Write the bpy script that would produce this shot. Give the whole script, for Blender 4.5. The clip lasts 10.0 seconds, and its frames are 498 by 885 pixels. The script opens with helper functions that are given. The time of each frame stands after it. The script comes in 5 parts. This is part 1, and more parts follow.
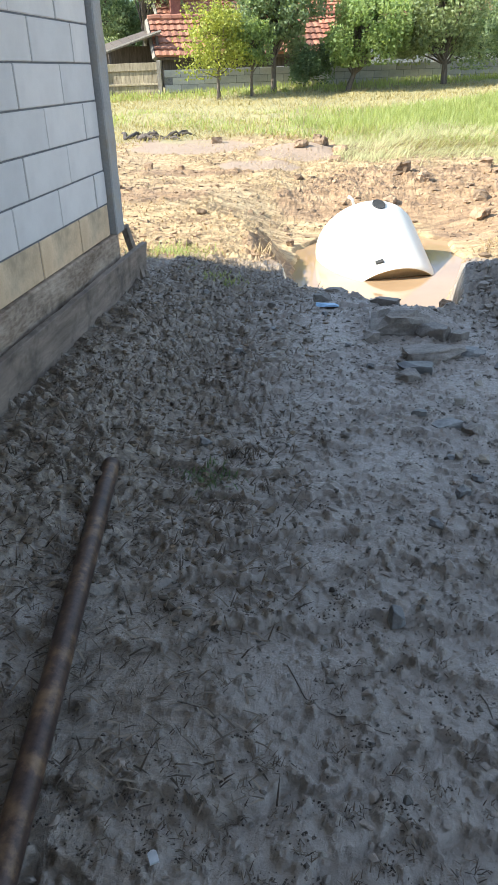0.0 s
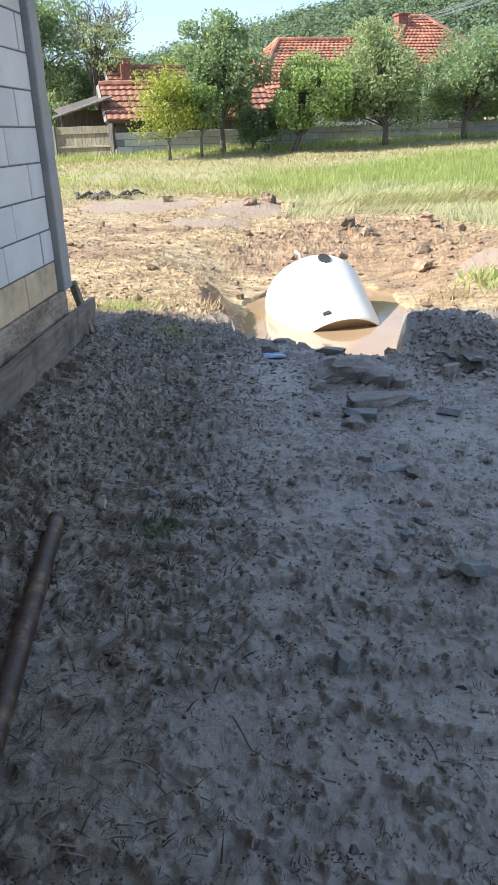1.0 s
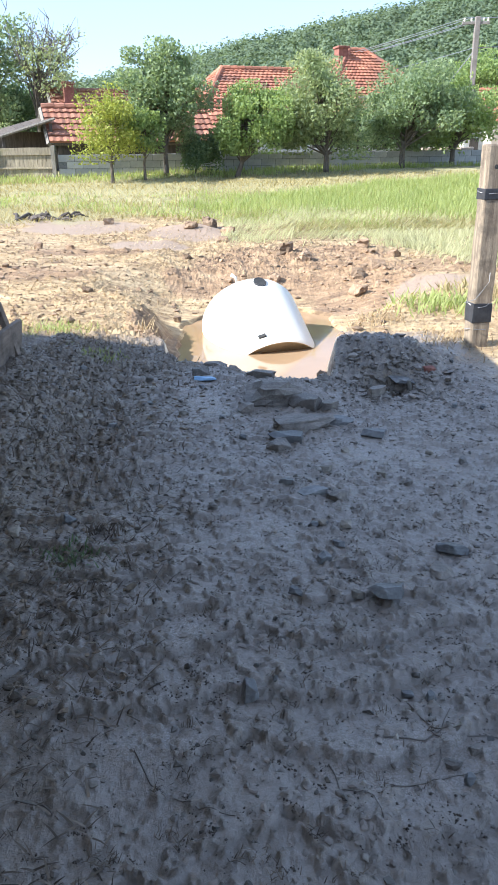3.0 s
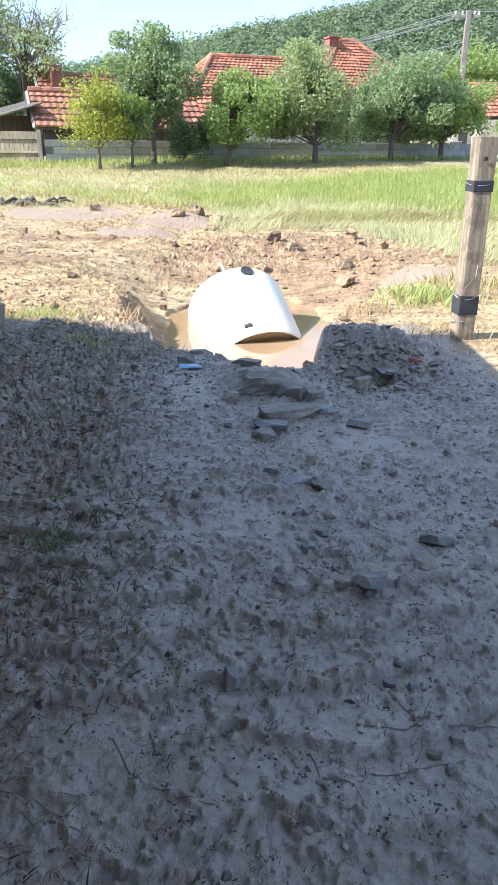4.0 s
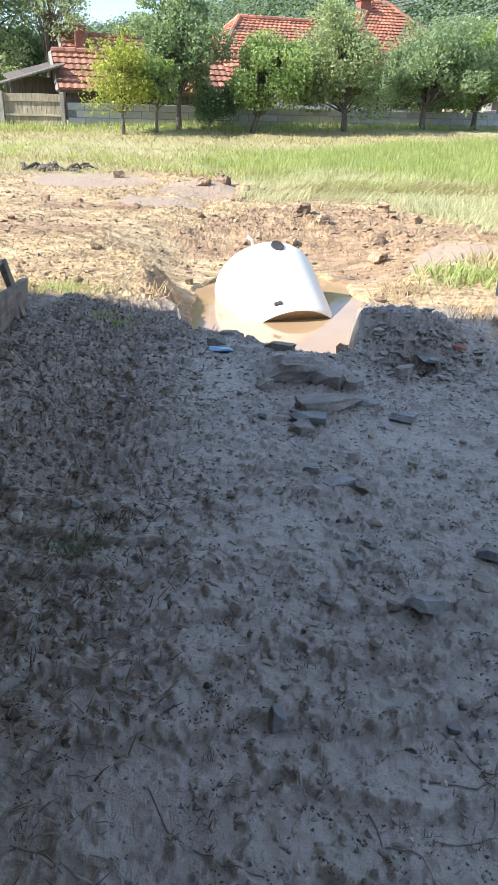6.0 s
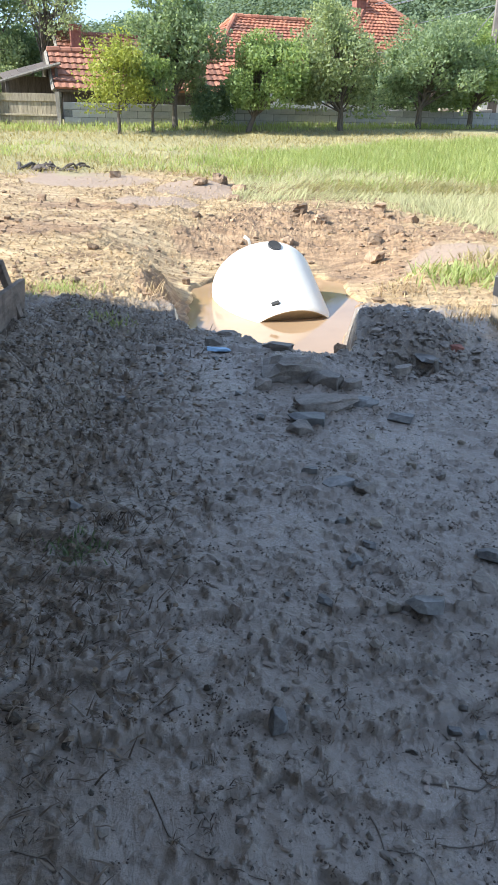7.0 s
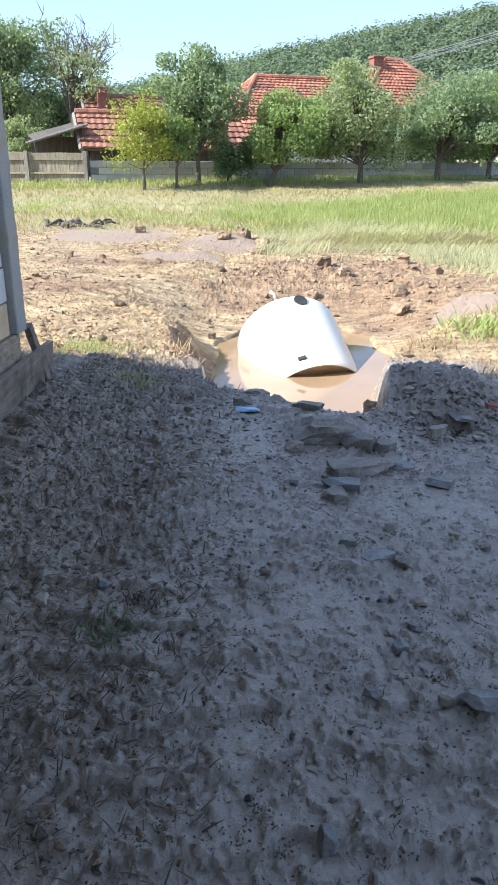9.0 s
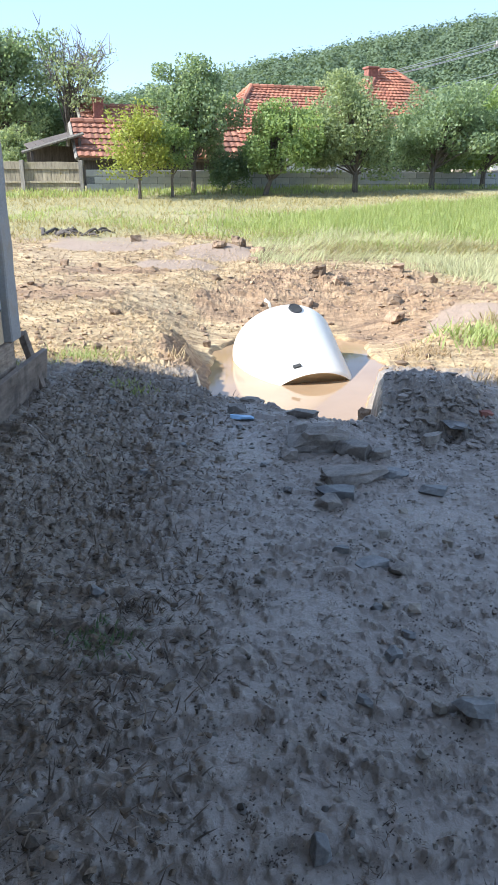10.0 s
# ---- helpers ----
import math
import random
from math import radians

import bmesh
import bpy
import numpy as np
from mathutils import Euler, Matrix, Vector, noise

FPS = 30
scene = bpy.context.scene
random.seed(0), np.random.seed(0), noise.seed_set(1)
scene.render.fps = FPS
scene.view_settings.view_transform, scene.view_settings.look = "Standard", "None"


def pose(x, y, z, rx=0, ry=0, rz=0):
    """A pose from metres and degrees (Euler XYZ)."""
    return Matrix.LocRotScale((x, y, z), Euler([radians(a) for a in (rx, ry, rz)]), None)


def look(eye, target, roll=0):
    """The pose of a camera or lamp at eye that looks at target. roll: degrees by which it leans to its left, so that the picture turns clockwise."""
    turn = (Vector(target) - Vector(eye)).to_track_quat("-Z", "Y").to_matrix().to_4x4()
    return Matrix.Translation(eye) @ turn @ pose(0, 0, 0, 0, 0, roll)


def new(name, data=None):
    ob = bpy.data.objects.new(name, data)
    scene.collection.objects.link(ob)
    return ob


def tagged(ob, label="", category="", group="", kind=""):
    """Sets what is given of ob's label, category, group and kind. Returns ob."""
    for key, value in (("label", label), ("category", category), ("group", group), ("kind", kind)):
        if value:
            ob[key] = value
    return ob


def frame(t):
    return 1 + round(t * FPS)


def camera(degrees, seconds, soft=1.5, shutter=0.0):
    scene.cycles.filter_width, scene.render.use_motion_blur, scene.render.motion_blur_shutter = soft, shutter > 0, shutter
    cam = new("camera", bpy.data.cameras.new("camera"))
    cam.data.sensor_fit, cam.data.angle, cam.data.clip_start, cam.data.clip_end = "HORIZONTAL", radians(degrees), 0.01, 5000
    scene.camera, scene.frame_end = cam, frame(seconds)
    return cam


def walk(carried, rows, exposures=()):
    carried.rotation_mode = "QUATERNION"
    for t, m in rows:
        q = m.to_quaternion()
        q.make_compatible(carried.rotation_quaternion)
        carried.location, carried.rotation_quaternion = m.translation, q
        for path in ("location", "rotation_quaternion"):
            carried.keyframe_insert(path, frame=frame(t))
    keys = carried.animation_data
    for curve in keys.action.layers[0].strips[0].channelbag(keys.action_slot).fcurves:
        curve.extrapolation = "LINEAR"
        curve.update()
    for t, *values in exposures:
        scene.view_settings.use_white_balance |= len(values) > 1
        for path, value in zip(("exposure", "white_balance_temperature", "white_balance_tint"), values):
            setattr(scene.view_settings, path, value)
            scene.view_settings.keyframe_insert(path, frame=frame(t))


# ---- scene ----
cam = camera(38.20, 10.0)
PATH = [
    (0, (-0.190, -0.430, 1.520), (-0.4425, 1.3305, 0.6039), -1.96),
    (0.5, (-0.149, -0.436, 1.510), (-0.3080, 1.3663, 0.6576), -2.58),
    (1, (-0.126, -0.448, 1.522), (-0.2707, 1.3827, 0.7306), -2.03),
    (1.5, (-0.112, -0.461, 1.523), (-0.2152, 1.3856, 0.7619), -1.51),
    (2, (-0.080, -0.456, 1.520), (-0.1310, 1.3989, 0.7740), -1.11),
    (2.5, (-0.039, -0.430, 1.526), (-0.0718, 1.4269, 0.7832), -1.05),
    (3, (0.007, -0.418, 1.517), (0.0037, 1.4408, 0.7783), -0.80),
    (3.2, (0.015, -0.412, 1.512), (0.0355, 1.4459, 0.7710), -0.60),
    (4.3, (-0.006, -0.377, 1.489), (0.0207, 1.4669, 0.7154), 0.96),
    (4.5, (-0.033, -0.348, 1.498), (-0.0325, 1.4918, 0.7133), 1.10),
    (5, (-0.061, -0.214, 1.478), (-0.0755, 1.6113, 0.6597), 1.25),
    (5.5, (-0.082, -0.135, 1.498), (-0.0925, 1.6841, 0.6666), 1.36),
    (7, (-0.103, -0.122, 1.506), (-0.0988, 1.6948, 0.6695), 1.34),
    (7.5, (-0.109, -0.091, 1.534), (-0.1187, 1.7438, 0.7392), 1.31),
    (8, (-0.117, -0.034, 1.558), (-0.1302, 1.8180, 0.8030), 1.10),
    (8.5, (-0.142, -0.012, 1.567), (-0.1732, 1.8501, 0.8369), 0.63),
    (9, (-0.160, 0.026, 1.559), (-0.2186, 1.8903, 0.8377), 0.30),
    (9.5, (-0.149, 0.031, 1.555), (-0.2078, 1.8965, 0.8374), 0.22),
    (10, (-0.151, 0.023, 1.557), (-0.1983, 1.8956, 0.8570), 0.37),
]
walk(cam, [(t, look(eye, target, roll)) for t, eye, target, roll in PATH], [(0, 2.34, 5950, 8), (1, 2.1, 5700, 10), (1.5, 2.18, 5650, 11), (3, 2.26, 5500, 12), (4.5, 2.3, 5600, 11), (5.5, 2.24, 5700, 11), (7, 2.11, 5650, 10), (7.5, 1.98, 5600, 10), (8, 2.0, 5550, 11), (9, 2.1, 5500, 12), (10, 2.1, 5450, 11)])

# ---- world, sun ----
SUN_TO = Vector((-3.18, -1.0, 2.7)).normalized()          # direction towards the sun
world = bpy.data.worlds.new("sky")
scene.world = world
world.use_nodes = True
wn = world.node_tree
sky = wn.nodes.new("ShaderNodeTexSky")
sky.sky_type, sky.sun_disc = "NISHITA", False
sky.sun_elevation = math.asin(SUN_TO.z)
sky.sun_rotation = math.atan2(SUN_TO.x, SUN_TO.y)
sky.air_density, sky.dust_density, sky.ozone_density = 1.0, 0.2, 1.5
wn.nodes["Background"].inputs["Strength"].default_value = 0.1
haze = wn.nodes.new("ShaderNodeMix")                        # thin morning haze evens the sky out
haze.data_type = "RGBA"
haze.inputs[0].default_value, haze.inputs[7].default_value = 0.7, (1.5, 1.76, 2.1, 1)
wn.links.new(sky.outputs[0], haze.inputs[6])
wn.links.new(haze.outputs[2], wn.nodes["Background"].inputs["Color"])
sun_data = bpy.data.lights.new("sun", "SUN")
sun_data.energy, sun_data.angle, sun_data.color = 2.7, radians(0.5), (1.0, 0.915, 0.765)
sun = new("sun", sun_data)
sun.matrix_world = look((-30, -10, 26), Vector((-30, -10, 26)) - SUN_TO)


# ---- materials ----
def nodes_of(name):
    m = bpy.data.materials.new(name)
    m.use_nodes = True
    nt = m.node_tree
    return m, nt, nt.nodes["Principled BSDF"]


def add_noise(nt, scale, detail=6, rough=0.6, coords="Object", stretch=None, kind="noise"):
    co = nt.nodes.new("ShaderNodeTexCoord")
    out = co.outputs[coords]
    if stretch:
        mp = nt.nodes.new("ShaderNodeMapping")
        mp.inputs["Scale"].default_value = stretch
        nt.links.new(out, mp.inputs["Vector"])
        out = mp.outputs["Vector"]
    if kind == "noise":
        n = nt.nodes.new("ShaderNodeTexNoise")
        n.inputs["Detail"].default_value, n.inputs["Roughness"].default_value = detail, rough
    else:
        n = nt.nodes.new("ShaderNodeTexVoronoi")
    n.inputs["Scale"].default_value = scale
    nt.links.new(out, n.inputs["Vector"])
    return n.outputs[0]


def ramp(nt, fac, stops):
    r = nt.nodes.new("ShaderNodeValToRGB")
    while len(r.color_ramp.elements) < len(stops):
        r.color_ramp.elements.new(0.5)
    for e, (p, c) in zip(r.color_ramp.elements, stops):
        e.position, e.color = p, (*c, 1) if len(c) == 3 else c
    nt.links.new(fac, r.inputs["Fac"])
    return r.outputs["Color"]


def mix(nt, fac, a, b, blend="MIX"):
    n = nt.nodes.new("ShaderNodeMix")
    n.data_type, n.blend_type = "RGBA", blend
    for sock, v in ((n.inputs[0], fac), (n.inputs[6], a), (n.inputs[7], b)):
        if isinstance(v, (int, float)):
            sock.default_value = v
        elif isinstance(v, tuple):
            sock.default_value = (*v, 1)
        else:
            nt.links.new(v, sock)
    return n.outputs[2]


def calc(nt, op, a, b=0.0, clamp=False):
    n = nt.nodes.new("ShaderNodeMath")
    n.operation, n.use_clamp = op, clamp
    for sock, v in zip(n.inputs, (a, b)):
        if isinstance(v, (int, float)):
            sock.default_value = v
        else:
            nt.links.new(v, sock)
    return n.outputs[0]


def bump(nt, bsdf, height, strength, distance):
    b = nt.nodes.new("ShaderNodeBump")
    b.inputs["Strength"].default_value, b.inputs["Distance"].default_value = strength, distance
    nt.links.new(height, b.inputs["Height"])
    nt.links.new(b.outputs["Normal"], bsdf.inputs["Normal"])


def surface(name, dark, light, scale=8, fine=60, rough=0.85, relief=0.4, depth=0.01, vary=0.0, island=False,
            stretch=None, metal=0.0, stain=None, stain_scale=2.0, spec=0.5):
    """A weathered surface: two colours mixed at two scales, optional stains, fine relief, and a shade of its own for each piece."""
    m, nt, b = nodes_of(name)
    big, small = add_noise(nt, scale, 5, 0.6, stretch=stretch), add_noise(nt, fine, 4, 0.7, stretch=stretch)
    f = calc(nt, "ADD", calc(nt, "MULTIPLY", big, 0.6), calc(nt, "MULTIPLY", small, 0.4))
    col = ramp(nt, f, ((0.36, dark), (0.64, light)))
    if stain:
        s = ramp(nt, add_noise(nt, stain_scale, 6, 0.65), ((0.5, (0, 0, 0)), (0.68, (1, 1, 1))))
        col = mix(nt, calc(nt, "MULTIPLY", s, 0.75), col, stain)
    if vary:
        if island:
            src = nt.nodes.new("ShaderNodeNewGeometry").outputs["Random Per Island"]
        else:
            src = nt.nodes.new("ShaderNodeObjectInfo").outputs["Random"]
        lo, hi = 1 - vary, 1 + vary * 0.5
        col = mix(nt, 1.0, col, ramp(nt, src, ((0, (lo, lo, lo)), (1, (hi, hi * 0.98, hi * 0.96)))), "MULTIPLY")
    nt.links.new(col, b.inputs["Base Color"])
    b.inputs["Roughness"].default_value, b.inputs["Metallic"].default_value = rough, metal
    b.inputs["Specular IOR Level"].default_value = spec
    if relief:
        bump(nt, b, f, relief, depth)
    return m


def leafy(name, dark, light, thin=0.45, rough=0.55):
    """Leaves and blades: a shade for each leaf, a little light let through."""
    m, nt, b = nodes_of(name)
    r = nt.nodes.new("ShaderNodeNewGeometry").outputs["Random Per Island"]
    patch = add_noise(nt, 0.9, 3, 0.5)
    f = calc(nt, "ADD", calc(nt, "MULTIPLY", r, 0.6), calc(nt, "MULTIPLY", patch, 0.45))
    col = ramp(nt, f, ((0.15, dark), (0.85, light)))
    nt.links.new(col, b.inputs["Base Color"])
    b.inputs["Roughness"].default_value, b.inputs["Specular IOR Level"].default_value = rough, 0.3
    t = nt.nodes.new("ShaderNodeBsdfTranslucent")
    nt.links.new(mix(nt, 1.0, col, (1.25, 1.2, 0.75) if thin > 0.2 else (1.0, 0.95, 0.85), "MULTIPLY"), t.inputs["Color"])
    mx = nt.nodes.new("ShaderNodeMixShader")
    mx.inputs[0].default_value = thin
    nt.links.new(b.outputs[0], mx.inputs[1])
    nt.links.new(t.outputs[0], mx.inputs[2])
    nt.links.new(mx.outputs[0], nt.nodes["Material Output"].inputs["Surface"])
    return m


def ground_material():
    """Grey silty mud by the house, trampled straw and clay beyond, dry mown grass further off; zones come from a mesh attribute."""
    m, nt, b = nodes_of("ground_soil")
    at = nt.nodes.new("ShaderNodeAttribute")
    at.attribute_name = "zones"
    sp = nt.nodes.new("ShaderNodeSeparateColor")
    nt.links.new(at.outputs["Color"], sp.inputs[0])
    field, grass, debris, wet = sp.outputs[0], sp.outputs[1], sp.outputs[2], at.outputs["Alpha"]
    n1, n2, n3 = add_noise(nt, 1.6, 6, 0.6), add_noise(nt, 22, 6, 0.65), add_noise(nt, 130, 4, 0.7)
    f = calc(nt, "ADD", calc(nt, "MULTIPLY", n1, 0.35), calc(nt, "ADD", calc(nt, "MULTIPLY", n2, 0.4), calc(nt, "MULTIPLY", n3, 0.25)))
    mud = ramp(nt, f, ((0.3, (0.185, 0.153, 0.123)), (0.5, (0.25, 0.21, 0.174)), (0.7, (0.305, 0.259, 0.217))))
    streak = add_noise(nt, 5, 6, 0.7, stretch=(0.45, 1.7, 1.0))
    g = calc(nt, "ADD", calc(nt, "MULTIPLY", streak, 0.5), calc(nt, "MULTIPLY", f, 0.5))
    clay = ramp(nt, g, ((0.4, (0.12, 0.07, 0.033)), (0.49, (0.31, 0.215, 0.105)), (0.6, (0.52, 0.4, 0.225))))
    straw = ramp(nt, add_noise(nt, 30, 6, 0.75, stretch=(1.0, 3.0, 1.0)), ((0.36, (0.12, 0.1, 0.045)), (0.5, (0.28, 0.25, 0.11)), (0.65, (0.48, 0.43, 0.22))))
    litter = ramp(nt, add_noise(nt, 40, 6, 0.75, stretch=(1.0, 2.2, 1.0)), ((0.36, (0.05, 0.035, 0.022)), (0.5, (0.17, 0.13, 0.085)), (0.66, (0.36, 0.285, 0.195))))
    col = mix(nt, debris, mud, litter)
    col = mix(nt, field, col, clay)
    so = nt.nodes.new("ShaderNodeAttribute")
    so.attribute_name = "soils"
    ss = nt.nodes.new("ShaderNodeSeparateColor")
    nt.links.new(so.outputs["Color"], ss.inputs[0])
    slick, torn = ss.outputs[0], ss.outputs[1]
    brown = ramp(nt, g, ((0.38, (0.085, 0.048, 0.024)), (0.5, (0.24, 0.15, 0.078)), (0.64, (0.42, 0.3, 0.17))))
    col = mix(nt, torn, col, brown)
    col = mix(nt, slick, col, ramp(nt, f, ((0.3, (0.23, 0.162, 0.11)), (0.7, (0.33, 0.245, 0.175)))))
    col = mix(nt, grass, col, straw)
    col = mix(nt, calc(nt, "MULTIPLY", wet, 0.3), col, (0.28, 0.237, 0.198))
    nt.links.new(col, b.inputs["Base Color"])
    dryness = calc(nt, "MAXIMUM", calc(nt, "MAXIMUM", field, grass), calc(nt, "MULTIPLY", debris, 0.55))
    damp = calc(nt, "SUBTRACT", calc(nt, "ADD", 0.24, calc(nt, "MULTIPLY", n3, 0.16)), calc(nt, "MULTIPLY", wet, 0.07))
    rough = calc(nt, "MAXIMUM", damp, calc(nt, "MULTIPLY", dryness, 0.93), True)
    nt.links.new(rough, b.inputs["Roughness"])
    b.inputs["Specular IOR Level"].default_value = 0.75
    rid = nt.nodes.new("ShaderNodeTexNoise")
    rid.noise_type = "RIDGED_MULTIFRACTAL"
    for key, v in (("Scale", 7.0), ("Detail", 7.0), ("Roughness", 0.62), ("Lacunarity", 2.2), ("Offset", 0.9), ("Gain", 2.0)):
        rid.inputs[key].default_value = v
    mp = nt.nodes.new("ShaderNodeMapping")
    mp.inputs["Scale"].default_value, mp.inputs["Rotation"].default_value = (1.3, 0.7, 1.0), (0, 0, 0.35)
    nt.links.new(nt.nodes.new("ShaderNodeTexCoord").outputs["Object"], mp.inputs["Vector"])
    nt.links.new(mp.outputs["Vector"], rid.inputs["Vector"])
    rel = calc(nt, "MULTIPLY", rid.outputs[0], calc(nt, "SUBTRACT", 0.55, calc(nt, "MULTIPLY", wet, 0.4)))
    h = calc(nt, "ADD", rel, calc(nt, "ADD", calc(nt, "MULTIPLY", n2, 0.5), calc(nt, "MULTIPLY", n3, 0.3)))
    bump(nt, b, h, 1.0, 0.008)
    return m


M_ground = ground_material()
M_block = surface("aerated_concrete", (0.6, 0.575, 0.55), (0.71, 0.685, 0.655), 5, 140, 0.95, 0.25, 0.003, 0.08)
M_block_stained = surface("aerated_concrete_muddy", (0.56, 0.4, 0.24), (0.77, 0.6, 0.4), 4, 120, 0.95, 0.25, 0.003, 0.08, stain=(0.34, 0.27, 0.18), stain_scale=3)
M_mortar = surface("mortar", (0.1, 0.1, 0.105), (0.2, 0.2, 0.2), 20, 150, 0.95, 0.6, 0.006)
M_concrete = surface("cast_concrete", (0.25, 0.245, 0.235), (0.4, 0.39, 0.37), 4, 70, 0.9, 0.35, 0.005, stain=(0.3, 0.25, 0.18), stain_scale=4)
M_footing = surface("rough_footing", (0.15, 0.105, 0.07), (0.46, 0.37, 0.28), 5, 40, 0.95, 0.8, 0.02, stretch=(1, 0.35, 1.4), stain=(0.11, 0.08, 0.055), stain_scale=5)
M_board = surface("weathered_board", (0.11, 0.086, 0.066), (0.3, 0.24, 0.19), 3, 40, 0.88, 0.7, 0.006, stretch=(6, 0.8, 6), stain=(0.05, 0.04, 0.032), stain_scale=5)
M_greywood = surface("grey_wood", (0.13, 0.115, 0.095), (0.34, 0.31, 0.26), 3, 30, 0.9, 0.6, 0.006, 0.25, stretch=(7, 7, 0.8))
M_postwood = surface("post_wood", (0.13, 0.095, 0.065), (0.4, 0.32, 0.22), 3, 30, 0.9, 0.9, 0.01, stretch=(9, 9, 0.7), stain=(0.07, 0.055, 0.045), stain_scale=5)
M_planks = surface("fence_planks", (0.2, 0.165, 0.11), (0.44, 0.38, 0.27), 3, 20, 0.9, 0.4, 0.005, 0.3, stretch=(5, 5, 0.8), stain=(0.22, 0.2, 0.08), stain_scale=1.2)
M_fence_block = surface("fence_blocks", (0.33, 0.33, 0.335), (0.48, 0.48, 0.47), 3, 40, 0.95, 0.3, 0.005, 0.2)
M_plinth = surface("plinth", (0.1, 0.1, 0.105), (0.2, 0.2, 0.2), 3, 40, 0.95, 0.3, 0.005)
M_tile = surface("clay_tiles", (0.28, 0.095, 0.055), (0.5, 0.225, 0.13), 2, 18, 0.8, 0.3, 0.006, 0.4, island=True, stain=(0.16, 0.09, 0.07), stain_scale=0.9)
M_tile_old = surface("old_clay_tiles", (0.24, 0.1, 0.06), (0.42, 0.2, 0.125), 2, 18, 0.85, 0.3, 0.006, 0.4, island=True, stain=(0.12, 0.06, 0.05), stain_scale=0.9)
M_brick = surface("chimney_brick", (0.16, 0.06, 0.045), (0.32, 0.14, 0.1), 6, 30, 0.9, 0.5, 0.01)
M_plaster = surface("house_plaster", (0.5, 0.47, 0.42), (0.72, 0.69, 0.63), 1.5, 25, 0.92, 0.2, 0.004, stain=(0.4, 0.36, 0.3))
M_darkwood = surface("dark_timber", (0.05, 0.04, 0.034), (0.14, 0.115, 0.095), 3, 20, 0.9, 0.5, 0.006, 0.2, stretch=(6, 6, 0.8))
M_pinkwall = surface("rendered_wall", (0.36, 0.29, 0.24), (0.5, 0.42, 0.35), 1.5, 20, 0.92, 0.2, 0.004)
M_glass = surface("window_glass", (0.02, 0.025, 0.03), (0.04, 0.045, 0.05), 2, 10, 0.08, 0)
M_bark = surface("bark", (0.06, 0.048, 0.038), (0.2, 0.165, 0.13), 6, 40, 0.95, 0.8, 0.02, stretch=(4, 4, 0.8))
M_deadwood = surface("dead_wood", (0.09, 0.075, 0.06), (0.22, 0.19, 0.16), 6, 40, 0.95, 0.5, 0.02)
M_stone = surface("slate_stone", (0.09, 0.09, 0.088), (0.23, 0.228, 0.222), 9, 70, 0.38, 0.5, 0.006, 0.35)
M_palestone = surface("pale_stone", (0.19, 0.165, 0.13), (0.36, 0.32, 0.265), 12, 90, 0.85, 0.5, 0.004, 0.3)
M_rubble = surface("muddy_rubble", (0.11, 0.095, 0.078), (0.27, 0.235, 0.2), 8, 60, 0.5, 0.9, 0.015, 0.3)
M_gravel = surface("loose_gravel", (0.1, 0.085, 0.068), (0.3, 0.27, 0.225), 14, 90, 0.5, 0.4, 0.004, 0.75, island=True)
M_chip = surface("pale_chips", (0.23, 0.16, 0.09), (0.43, 0.32, 0.2), 14, 90, 0.9, 0.3, 0.003, 0.5, island=True)
M_clod = surface("clay_clods", (0.15, 0.098, 0.06), (0.39, 0.28, 0.18), 10, 60, 0.95, 0.9, 0.01, 0.4, island=True)
M_rust = surface("rusty_steel", (0.035, 0.024, 0.022), (0.12, 0.075, 0.055), 9, 60, 0.42, 0.35, 0.003, metal=0.35, stain=(0.3, 0.19, 0.1), stain_scale=9)
M_tank = surface("white_plastic", (0.74, 0.69, 0.58), (0.8, 0.75, 0.65), 2, 30, 0.42, 0.05, 0.002, stain=(0.7, 0.66, 0.58), stain_scale=2.2)
# tan, not white: shade and orange bounce off the water put into its colour
M_tank_end = surface("shaded_tank_base", (0.42, 0.33, 0.2), (0.6, 0.5, 0.34), 3, 30, 0.5, 0.1, 0.003, stain=(0.22, 0.16, 0.1), stain_scale=5)
# near-black; in the inlet and pipe end it stands for the shade inside
M_hole = surface("dark_opening", (0.02, 0.02, 0.02), (0.05, 0.05, 0.048), 5, 30, 0.8, 0)
M_grime = surface("grey_marks", (0.4, 0.42, 0.44), (0.55, 0.56, 0.57), 8, 60, 0.8, 0)
M_rubber = surface("black_band", (0.018, 0.018, 0.02), (0.05, 0.05, 0.055), 6, 50, 0.6, 0.2, 0.003)
M_wire = surface("steel_wire", (0.2, 0.2, 0.2), (0.4, 0.39, 0.37), 8, 60, 0.5, 0, metal=0.7)
M_cable = surface("aluminium_cable", (0.22, 0.23, 0.24), (0.32, 0.33, 0.34), 8, 60, 0.4, 0, metal=0.6)
M_pole = surface("pole_concrete", (0.15, 0.13, 0.11), (0.28, 0.25, 0.22), 3, 30, 0.9, 0.3, 0.005)
M_blue = surface("blue_plastic", (0.2, 0.36, 0.55), (0.35, 0.52, 0.7), 8, 60, 0.4, 0)
M_straw = leafy("straw", (0.23, 0.15, 0.066), (0.54, 0.41, 0.23), 0.15, 0.7)
M_litter = leafy("mud_straw", (0.03, 0.022, 0.016), (0.24, 0.19, 0.14), 0.02, 0.8)
M_darksoil = surface("dark_wet_soil", (0.05, 0.04, 0.031), (0.16, 0.13, 0.104), 30, 120, 0.7, 0.6, 0.004, 0.5, island=True)
M_crust = surface("silt_crust", (0.15, 0.124, 0.1), (0.31, 0.26, 0.216), 12, 80, 0.42, 0.5, 0.004, 0.3, island=True)
